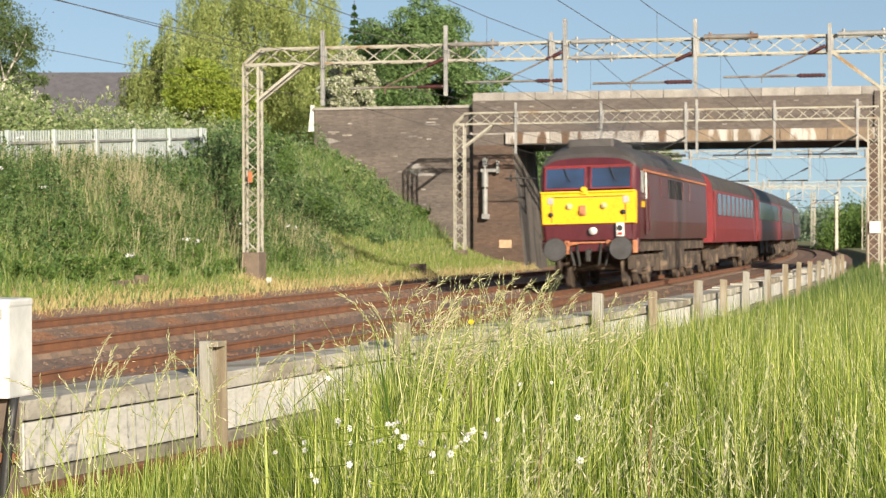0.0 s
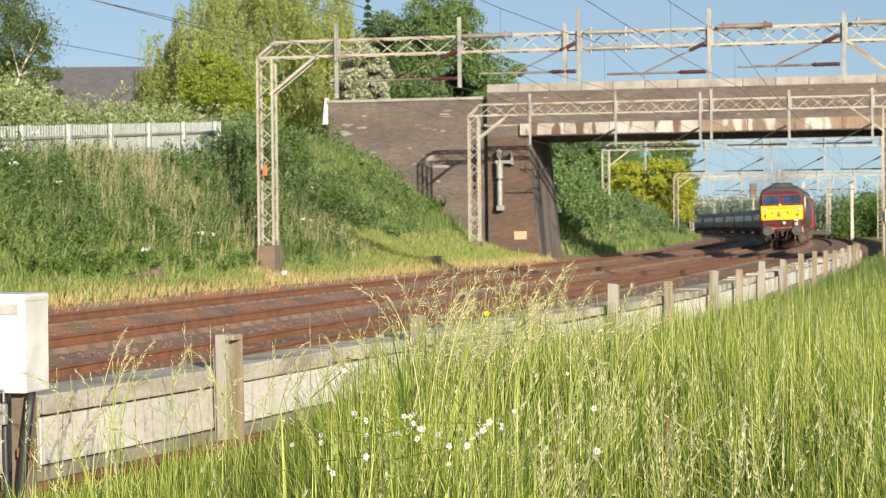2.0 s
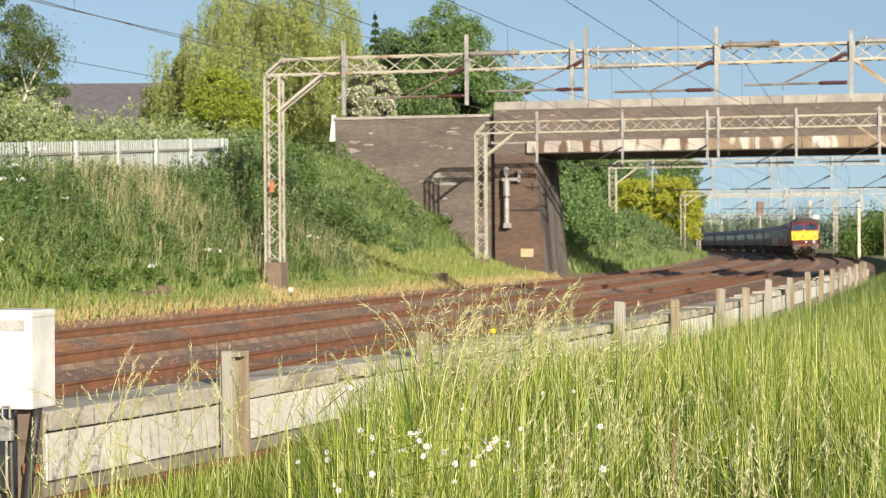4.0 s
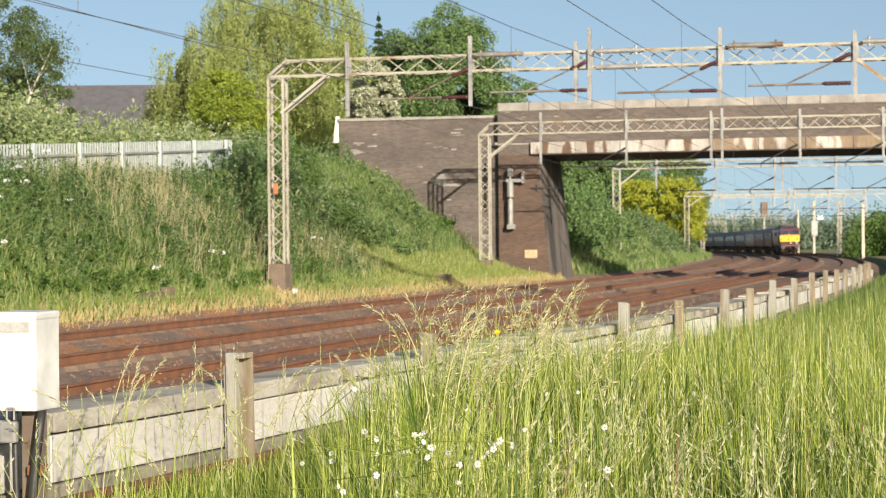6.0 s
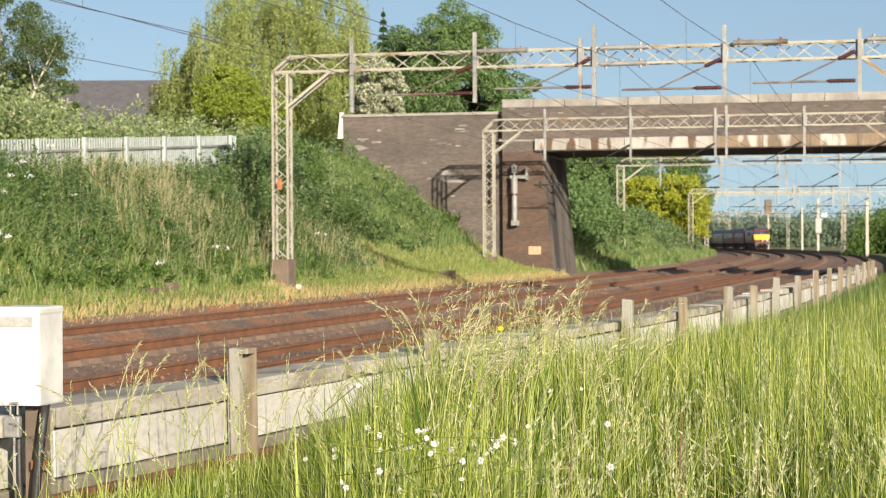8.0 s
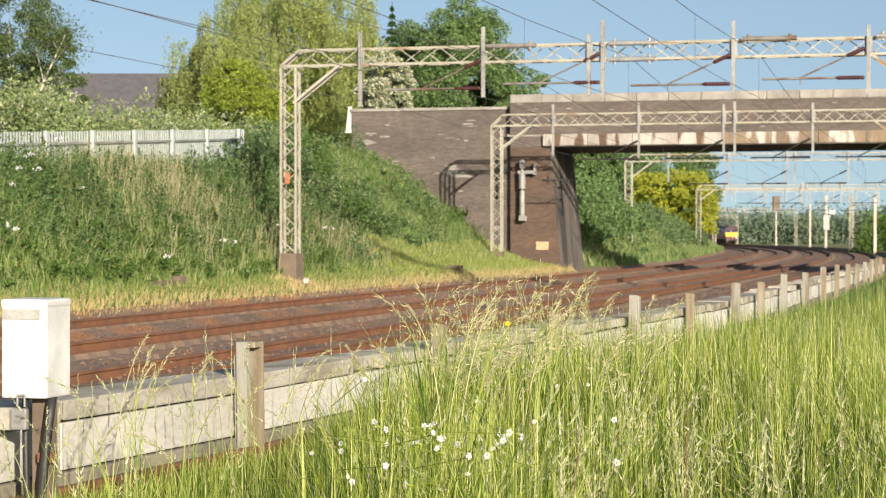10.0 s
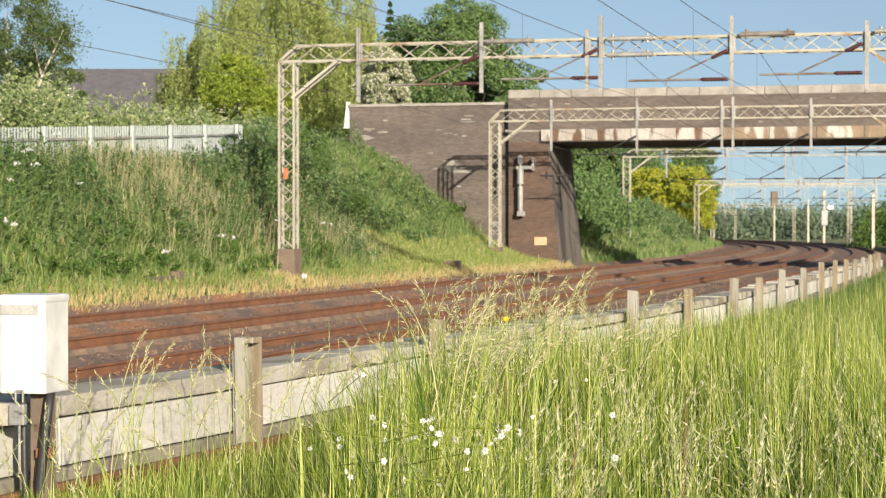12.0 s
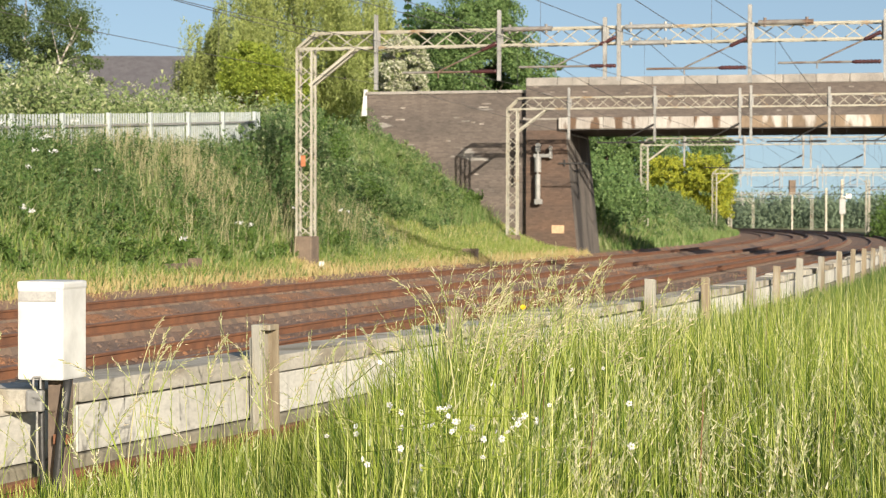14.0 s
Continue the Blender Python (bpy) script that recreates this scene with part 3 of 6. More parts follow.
# ---- the low concrete wall, its posts, and the box ----


def trough_wall():
    rng = random.Random(8)
    w = thing("low_concrete_wall", "low pale concrete panel wall with weathered coping slabs", "wall", kind="structure")
    bm = bmesh.new()
    box(bm, -0.05, -0.5, 0.2, 0.05, 0.5, 0.448, bevel=0.008)
    panel = part("panel", bm, M["concrete"], w)
    bm = bmesh.new()
    box(bm, -0.34, -0.5, 0.0, 0.058, 0.5, 0.108, bevel=0.012)
    lid = part("coping_slab", bm, M["lid"], w)
    bm = bmesh.new()
    box(bm, -0.06, -0.5, -0.1, 0.075, 0.5, 0.192, bevel=0.015)
    plinth = part("plinth", bm, M["plinth"], w)
    bm = bmesh.new()
    box(bm, -0.42, -0.5, -0.2, -0.35, 0.5, 0.44, bevel=0.008)
    rear = part("rear_panel", bm, M["concrete"], w)
    s = -4.07
    first = True
    while s < 76:
        e = s + 2.0
        a, b = at(s, wall_p(s)), at(e, wall_p(e))
        d = b - a
        turn = math.atan2(-d.x, d.y)
        m = Matrix.Translation((a + b) / 2) @ Matrix.Rotation(turn + rng.uniform(-0.004, 0.004), 4, "Z")
        scale = Matrix.Diagonal((1, d.length - 0.012, 1, 1))
        pm = m @ Matrix.Translation((rng.uniform(-0.004, 0.004), 0, 0)) @ scale
        if first:
            panel.matrix_basis, plinth.matrix_basis, rear.matrix_basis = pm, pm, pm
        else:
            share("panel", panel.data, w, pm)
            share("plinth", plinth.data, w, pm)
            share("rear_panel", rear.data, w, pm)
        # the slabs: sound by the cabinet, cracked, shifted and partly gone farther on
        worn = smooth(11.5, 15, s)
        cuts = [0.0, 1.0] if worn == 0 or rng.random() < 0.3 else [0.0, rng.uniform(0.35, 0.7), 1.0]
        for u0, u1 in zip(cuts, cuts[1:]):
            if rng.random() < 0.3 * smooth(18, 26, s):
                continue
            shift = Matrix.Translation((rng.uniform(-0.025, 0.008) * worn, ((u0 + u1) / 2 - 0.5) * d.length, 0.451 + rng.uniform(0, 0.012) + worn * rng.uniform(0, 0.012)))
            tilt = Matrix.Rotation(rng.uniform(-0.012, 0.012) * worn, 4, "X") @ Matrix.Rotation(rng.uniform(-0.04, 0.02) * worn, 4, "Y") @ Matrix.Rotation(rng.uniform(-0.02, 0.02) * worn, 4, "Z")
            lm = m @ shift @ tilt @ Matrix.Diagonal((1, d.length * (u1 - u0) - 0.012 - 0.02 * worn, 1 - 0.3 * worn * rng.random(), 1))
            if first:
                lid.matrix_basis, first = lm, False
            else:
                share("coping_slab", lid.data, w, lm)
        s = e


def posts():
    rng = random.Random(4)
    bm = bmesh.new()
    box(bm, -0.06, -0.06, -0.2, 0.005, 0.06, 0.78, bevel=0.008)
    box(bm, -0.085, -0.04, -0.2, -0.062, 0.05, 0.70, bevel=0.006)
    for y0, y1, z0, z1 in ((0.042, 0.06, -0.2, 0.78), (-0.06, 0.041, 0.745, 0.78)):
        box(bm, 0.003, y0, z0, 0.07, y1, z1, bevel=0.003)
    label = "weathered grey timber post against the concrete wall"
    broad = tagged(part("fence_post", bm, M["timber"]), label, "post", "posts along the wall")
    broad.matrix_basis = frame_at(11.93, wall_p(11.93) - 0.15) @ pose(0, 0, 0, 0.5, -0.6, -9)
    bm = bmesh.new()
    box(bm, -0.055, -0.05, -0.2, 0.055, 0.05, 0.79, bevel=0.01)
    for v in bm.verts:
        if v.co.z > 0.7:
            v.co.z -= 0.12 * (v.co.y + 0.05) + 0.06 * (v.co.x + 0.05)
    slim = None
    for s in (15.5, 18.7, 21.9, 25.05, 28.15, 31.2, 34.6, 38.85, 43.3, 47.1, 51.4, 55.5, 60.6, 64.2, 68.0, 72.0):
        m = frame_at(s, wall_p(s) - 0.15) @ pose(0, 0, rng.uniform(-0.06, 0.04), rng.uniform(-2, 2), rng.uniform(-2.5, 2.5), rng.uniform(-9, 5))
        if slim is None:
            slim = tagged(part("fence_post", bm, M["timber"]), "slim weathered grey post along the concrete wall", "post", "posts along the wall")
            slim.matrix_basis = m
        else:
            copy_thing(slim, m)


def loose_rail():
    t = thing("old_rail", "rusty old rail lying at the foot of the wall", "rail", kind="structure")
    bm = bmesh.new()
    loft(bm, [[at(s, wall_p(s) - 0.16 + x, z - 0.02) for x, z in RAIL] for s in [-4 + 2 * i for i in range(20)]])
    part("rail", bm, M["rail"], t)


def cabinet():
    t = thing("lineside_cabinet", "white lineside equipment box on a steel post with black cables", "cabinet", CAB)
    bm = bmesh.new()
    box(bm, -0.12, -0.14, 0, 0.12, 0.14, 0.465, bevel=0.012)
    body = part("body", bm, M["white_box"], t, place=pose(0, 0, 0.0))
    bm = bmesh.new()
    box(bm, -0.1235, -0.1435, 0.44, 0.1235, 0.1435, 0.484, bevel=0.014)
    part("lid", bm, M["white_box"], t)
    bm = bmesh.new()
    box(bm, -0.112, -0.146, 0.385, 0.085, -0.139, 0.435, bevel=0.002)
    part("label_plate", bm, M["label_grey"], body, "blank grey label strip")
    bm = bmesh.new()
    box(bm, -0.75, -0.165, -0.155, -0.03, -0.10, -0.045, bevel=0.008)
    part("support_bar", bm, M["lid"], t, "weathered grey support bar behind the padlock")
    bm = bmesh.new()
    for x in (-0.03, 0.008):
        tube(bm, (x, -0.15, -0.04), (x, -0.15, 0.015), 0.006, seg=8)
    tube(bm, (-0.03, -0.15, 0.015), (0.008, -0.15, 0.015), 0.006, seg=8)
    box(bm, -0.055, -0.185, -0.15, 0.033, -0.145, -0.045, bevel=0.012)
    tube(bm, (-0.011, -0.19, -0.1), (-0.011, -0.183, -0.1), 0.013, seg=12)
    part("padlock", bm, M["dull_steel"], t, "dull steel padlock and hasp")
    bm = bmesh.new()
    box(bm, 0.0, -0.05, -0.9, 0.09, 0.05, 0.0, bevel=0.004)
    part("stand", bm, M["footing"], t, "brown steel post")
    bm = bmesh.new()
    box(bm, 0.05, -0.1, -0.315, 0.125, -0.02, -0.265, bevel=0.004)
    part("clamp", bm, M["rail"], t, "rusty cable clamp")
    for x0, x1, thick in ((0.125, 0.045, 0.024), (-0.015, 0.025, 0.017)):
        bm = bmesh.new()
        mids = [(x0 + (x1 - x0) * k / 8, -0.09 - 0.03 * math.sin(k / 2.6), 0.0 - 0.9 * k / 8) for k in range(9)]
        loft(bm, [[(x + thick * math.cos(a), y + thick * math.sin(a), z) for a in [q * math.pi / 4 for q in range(8)]] for x, y, z in mids])
        part("cable", bm, M["cable"], t, smooth=True)


# ---- bridge ----
BRIDGE = frame_at(89.6, 17.45, -0.1)


def bridge():
    m = BRIDGE
    t = thing("road_bridge", "brick road bridge with stained concrete beams over the railway", "bridge", m)
    # local x across the tracks (to the near side), y away from the camera; x = 0 is the far abutment's face
    bm = bmesh.new()
    loft(bm, [[(-1.75, 0, -0.5), (0.62, 0, -0.5), (0.62, 5.6, -0.5), (-1.75, 5.6, -0.5)], [(-1.75, 0, 5.55), (0.0, 0, 5.55), (0.0, 5.6, 5.55), (-1.75, 5.6, 5.55)]])
    part("abutment", bm, M["brick_low"], t, "battered brown brick abutment")
    bm = bmesh.new()
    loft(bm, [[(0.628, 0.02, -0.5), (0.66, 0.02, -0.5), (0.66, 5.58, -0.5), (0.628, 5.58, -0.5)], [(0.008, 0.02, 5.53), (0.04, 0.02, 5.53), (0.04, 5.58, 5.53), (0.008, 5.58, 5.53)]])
    part("abutment_facing", bm, M["facing"], t, "streaked grey rendered inner face, darkened for the deck's shade")
    bm = bmesh.new()
    loft(bm, [[(15.32, 0, -0.6), (24, 0, -0.6), (24, 5.6, -0.6), (15.32, 5.6, -0.6)], [(15.42, 0, 5.55), (24, 0, 5.55), (24, 5.6, 5.55), (15.42, 5.6, 5.55)]])
    part("abutment", bm, M["brick_low"], t, "battered brown brick abutment")
    bm = bmesh.new()
    box(bm, 15.76, -0.02, 5.55, 24, 0.3, 6.1)
    part("pier_top", bm, M["brick"], t)
    bm = bmesh.new()
    box(bm, 15.7, -0.2, 5.5, 16.5, -0.085, 7.66, bevel=0.01)
    part("pilaster", bm, M["brick"], t)
    bm = bmesh.new()
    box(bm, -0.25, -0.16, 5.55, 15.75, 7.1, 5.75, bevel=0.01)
    part("deck", bm, M["soffit"], t, "very dark grey concrete deck")
    bm = bmesh.new()
    box(bm, 0, -0.2, 5.60, 1.98, 0.2, 6.1, bevel=0.015)
    edge = part("edge_beam", bm, M["fascia"], t, "white-streaked concrete edge beam")
    edge.matrix_basis = pose(-0.25, 0, 0)
    for i in range(1, 8):
        if i == 4:
            brown = edge.data.copy()
            brown.materials[0] = M["fascia_brown"]
        share("edge_beam", brown if i in (4, 5, 6, 7, 11) else edge.data, t, pose(-0.25 + 2 * i, 0, 0))
    bm = bmesh.new()
    box(bm, -1.75, -0.08, 6.1, 26, 0.3, 7.66, bevel=0.01)
    part("parapet", bm, M["brick"], t, "dark engineering-brick parapet")
    bm = bmesh.new()
    box(bm, -0.7, -0.12, 7.50, 0.7, 0.36, 7.88, bevel=0.05)
    cope = part("coping_stone", bm, M["coping"], t)
    cope.matrix_basis = pose(-1.05, 0, 0)
    for i in range(1, 20):
        share("coping_stone", cope.data, t, pose(-1.05 + 1.41 * i, 0, 0))
    bm = bmesh.new()
    box(bm, -1.75, -0.02, 5.55, -0.25, 0.3, 6.1)
    part("pier_top", bm, M["brick"], t)
    # unseen far edge, added low in a parapet's place to limit the bridge's shadow
    bm = bmesh.new()
    box(bm, -1.75, 6.8, 5.75, 26, 7.1, 6.2, bevel=0.01)
    part("far_kerb", bm, M["coping"], t)
    bm = bmesh.new()
    box(bm, -9.2, 0.35, -0.5, -1.75, 0.8, 7.25, bevel=0.01)
    part("wing_wall", bm, M["brick"], t, "dark stained brick wing wall")
    bm = bmesh.new()
    box(bm, -9.25, 0.28, 7.25, -1.7, 0.86, 7.38, bevel=0.02)
    part("wing_coping", bm, M["coping"], t)
    rr = random.Random(77)
    mesh = None
    for k in range(44):      # bleached and lime-stained bricks in the parapet and the wing wall
        wing = k % 2
        x = rr.uniform(-8.8, -2.1) if wing else rr.uniform(-1.5, 15.0)
        z = (rr.uniform(2.6, 6.9) if wing else rr.uniform(6.2, 7.45)) // 0.075 * 0.075
        place = pose(x, 0.346 if wing else -0.084, z) @ Matrix.Diagonal((rr.choice((1, 1, 1, 1, 2.1)), 1, 1, 1))
        if mesh is None:
            bm = bmesh.new()
            box(bm, -0.105, 0, 0, 0.105, 0.05, 0.064, bevel=0.006)
            ob = part("pale_brick", bm, M["pale_brick"], t, "bleached pale brick", place)
            mesh = ob.data
        else:
            share("pale_brick", mesh, t, place)
    # near abutment out beyond the fourth track
    bm = bmesh.new()
    box(bm, 19.0, 0, -0.5, 21.0, 7, 5.55, bevel=0.02)
    part("near_abutment", bm, M["brick_low"], t)
    bm = bmesh.new()
    box(bm, -1.9, -0.03, 6.02, 26, 0.3, 6.13, bevel=0.01)
    part("string_course", bm, M["coping"], t, "weathered string course above the beams")
    return t


def bridge_fittings():
    t = thing("tension_weights", "grey steel wire tensioning gear on the abutment", "tensioner", BRIDGE @ pose(-1.15, -0.35, 0))
    bm = bmesh.new()
    tube(bm, (0, 0, 2.35), (0, 0, 5.0), 0.045, seg=10)
    tube(bm, (0, 0, 2.5), (0, 0, 3.6), 0.12, seg=14)
    tube(bm, (0, 0, 3.7), (0, 0, 4.35), 0.15, seg=14)
    part("counterweight", bm, M["dull_steel"], t)
    bm = bmesh.new()
    box(bm, -0.14, -0.1, 2.28, 0.2, 0.14, 2.5, bevel=0.02)
    part("bracket", bm, M["dull_steel"], t)
    bm = bmesh.new()
    box(bm, -0.2, 0.0, 4.35, 0.6, 0.1, 4.5, bevel=0.02)
    box(bm, 0.5, 0.0, 4.3, 0.6, 0.34, 4.85, bevel=0.02)
    part("bracket", bm, M["dull_steel"], t)
    bm = bmesh.new()
    box(bm, -0.1, -0.08, 4.6, 0.12, 0.12, 4.95, bevel=0.02)
    part("pulley_box", bm, M["dull_steel"], t)
    bm = bmesh.new()
    box(bm, -0.28, -0.012, 0, 0.28, 0.012, 0.36, bevel=0.004)
    sg = tagged(part("wall_sign", bm, M["sign_face"]), "small faded orange plate on the brick abutment", "sign")
    sg.matrix_basis = BRIDGE @ pose(-0.30, -0.04, 1.0)
    bm = bmesh.new()
    box(bm, -0.28, -0.05, 4.05, 0.9, 0.02, 4.12, bevel=0.01)
    box(bm, 0.8, -0.05, 4.05, 0.88, 1.2, 4.12, bevel=0.01)
    box(bm, -0.05, -0.04, 3.95, 0.02, 0.02, 4.25, bevel=0.01)
    cb = tagged(part("cable_bracket", bm, M["black"]), "black cable bracket round the abutment corner", "bracket")
    cb.matrix_basis = BRIDGE @ pose(0, -0.02, 0)
    bm = bmesh.new()
    loft(bm, [[(-0.14, -0.1, 6.3), (0.14, -0.1, 6.3), (0.14, 0.1, 6.3), (-0.14, 0.1, 6.3)], [(-0.02, -0.1, 7.5), (0.1, -0.1, 7.5), (0.1, 0.1, 7.5), (-0.02, 0.1, 7.5)]])
    gp = tagged(part("white_end_post", bm, M["white_paint"]), "white painted tapered post at the wall end", "post")
    gp.matrix_basis = BRIDGE @ pose(-9.35, 0.5, 0)


# ---- overhead line portals ----


def lattice(bm, a, b, wide, deep, bays, bar=0.06, brace=0.026):
    """A four-chord lattice member from a to b; wide and deep are vectors."""
    a, b, wide, deep = Vector(a), Vector(b), Vector(wide), Vector(deep)
    cs = [wide * i + deep * j for i, j in ((-0.5, -0.5), (0.5, -0.5), (0.5, 0.5), (-0.5, 0.5))]
    for c in cs:
        beam(bm, a + c, b + c, bar)
    for k in range(bays):
        u, v = a + (b - a) * (k / bays), a + (b - a) * ((k + 1) / bays)
        for i in range(4):
            c, d = cs[i], cs[(i + 1) % 4]
            if k % 2:
                c, d = d, c
            beam(bm, u + c, v + d, brace)


def portal(name_label, m, span, top, depth=0.42, leg=0.42, drops=(), left_base=0.0, right_base=-0.3, masts=(), steel="steel", knee=1.5, right_leg=True, arm="steel_old"):
    t = thing("overhead_line_portal", name_label, "line portal", m, group="overhead line portals")
    bm = bmesh.new()
    lattice(bm, (0, 0, left_base + 0.6), (0, 0, top - depth), (leg, 0, 0), (0, leg * 0.8, 0), int((top - left_base) / 0.42))
    part("leg", bm, M[steel], t, "lattice steel leg")
    if right_leg:
        bm = bmesh.new()
        lattice(bm, (span, 0, right_base + 0.3), (span, 0, top - depth), (leg, 0, 0), (0, leg * 0.8, 0), int((top - right_base) / 0.42))
        part("leg", bm, M[steel], t, "lattice steel leg")
    bm = bmesh.new()
    lattice(bm, (0.3, 0, top - depth / 2), (span + leg / 2, 0, top - depth / 2), (0, 0, depth), (0, leg * 0.8, 0), int(span / 0.55))
    for y in (-leg * 0.4, leg * 0.4):
        beam(bm, (-leg / 2, y, top - depth), (0.3, y, top), 0.07)
        beam(bm, (-leg / 2, y, top - depth), (0.3, y, top - depth), 0.07)
    part("boom", bm, M[steel], t, "lattice steel boom")
    for y in (-leg * 0.4, leg * 0.4):
        bm = bmesh.new()
        beam(bm, (0.15, y, top - depth - 1.0), (knee, y, top - depth), 0.075)
        part("knee_brace", bm, M[steel], t)
        if right_leg:
            bm = bmesh.new()
            beam(bm, (span - 0.15, y, top - depth - 1.0), (span - knee, y, top - depth), 0.075)
            part("knee_brace", bm, M[steel], t)
    bm = bmesh.new()
    box(bm, -0.22, -0.35, left_base - 0.5, 0.27, 0.35, left_base + 0.95, bevel=0.03)
    part("foundation", bm, M["footing"], t, "rust-stained foundation block")
    for x, up, down in masts:
        bm = bmesh.new()
        box(bm, x - 0.05, -0.28, top - depth - down, x + 0.05, -0.18, top + up, bevel=0.006)
        box(bm, x - 0.1, -0.19, top - depth, x + 0.1, -0.15, top)
        part("drop_post", bm, M["dull_steel"], t)
    for x, z, reach in drops:
        bm = bmesh.new()
        tube(bm, (x, -0.24, z), (x + reach, -0.24, z), 0.03, seg=8)
        tube(bm, (x, -0.24, z + 0.75), (x + reach * 0.62, -0.24, z + 0.02), 0.022, seg=8)
        tube(bm, (x + reach * 0.62, -0.24, z + 0.02), (x + reach * 0.62, -0.24, z - 0.16), 0.02, seg=6)
        part("cantilever", bm, M[arm], t, "steel registration arm")
        for q in ((x, z, x + reach * 0.28, z), (x, z + 0.75, x + reach * 0.17, z + 0.55)):
            a, b = Vector((q[0], -0.24, q[1])), Vector((q[2], -0.24, q[3]))
            turn = (b - a).to_track_quat("Z", "Y")
            bm = bmesh.new()
            rings = []
            for k in range(16):
                r = (0.062 if k % 2 else 0.04) if 0 < k < 15 else 0.03
                rings.append([a + turn @ Vector((r * math.cos(w), r * math.sin(w), (b - a).length * k / 15)) for w in [m * math.pi / 5 for m in range(10)]])
            loft(bm, rings)
            part("insulator", bm, M["insulator" if arm == "steel_old" else "black"], t, "ribbed insulator", smooth=True)
    return t


def cable(name, pts, r=0.012, label="thin overhead line wire", group="overhead wires"):
    bm = bmesh.new()
    for a, b in zip(pts, pts[1:]):
        tube(bm, a, b, r, seg=5, caps=False)
    return tagged(part(name, bm, M["wire"]), label, "wire", group)

# ---- plants ----


def scatter_mesh(name, material, verts, faces, label, category):
    mesh = bpy.data.meshes.new(name)
    verts, faces = np.asarray(verts, np.float32).reshape(-1, 3), np.asarray(faces, np.int32)
    k = faces.shape[1]
    mesh.vertices.add(len(verts))
    mesh.vertices.foreach_set("co", verts.ravel())
    mesh.loops.add(faces.size)
    mesh.loops.foreach_set("vertex_index", faces.ravel())
    mesh.polygons.add(len(faces))
    mesh.polygons.foreach_set("loop_start", np.arange(0, faces.size, k, dtype=np.int32))
    mesh.polygons.foreach_set("loop_total", np.full(len(faces), k, np.int32))
    mesh.update(calc_edges=True)
    mesh.materials.append(material)
    ob = new(name, mesh)
    if label:
        tagged(ob, label, category, kind="stuff")
    return ob


def blades(base, height, width, lean, rng, curl=0.35, segs=3):
    """Curved tapering blades. base: N x 3; the rest per blade. Returns verts, quads."""
    n = len(base)
    az = rng.uniform(0, 2 * np.pi, n)
    out = np.stack([np.cos(az), np.sin(az), np.zeros(n)], 1)
    face = rng.uniform(-0.9, 0.9, n)
    side = np.stack([np.cos(face), np.sin(face), np.zeros(n)], 1)
    rows = []
    for k in range(segs + 1):
        u = k / segs
        mid = base + out * (lean * height * (0.35 * u + curl * u ** 2.5))[:, None]
        mid[:, 2] += height * (u - 0.28 * lean * u ** 2.5)
        w = width * (1 - u) ** 0.6 * 0.5 + width * 0.04
        rows += [mid - side * w[:, None], mid + side * w[:, None]]
    verts = np.stack(rows, 1)
    m = 2 * (segs + 1)
    i = np.arange(n)[:, None] * m
    faces = np.concatenate([i + np.array([2 * k, 2 * k + 1, 2 * k + 3, 2 * k + 2]) for k in range(segs)], 0)
    return verts.reshape(-1, 3), faces


def leaves_at(points, size, rng, droop=0.0, narrow=0.6, way=None):
    """Small pointed leaves, one at each point, turned at random."""
    n = len(points)
    a = rng.normal(size=(n, 3)) if way is None else way
    a[:, 2] = a[:, 2] * (1 - droop) - droop * 1.6
    a /= np.linalg.norm(a, axis=1)[:, None]
    b = np.cross(a, rng.normal(size=(n, 3)))
    b /= np.linalg.norm(b, axis=1)[:, None]
    s = (size * rng.uniform(0.6, 1.3, n))[:, None]
    v = np.stack([points - a * s * 0.8 + b * s * narrow, points + a * s * 1.1, points - a * s * 0.8 - b * s * narrow], 1)
    return v.reshape(-1, 3), np.arange(n * 3).reshape(-1, 3)


def plan(s, p):
    """at() for arrays, with the ground's height."""
    pts = np.array([at(a, b, ground_z(a, b)) for a, b in zip(s.tolist(), p.tolist())])
    return pts


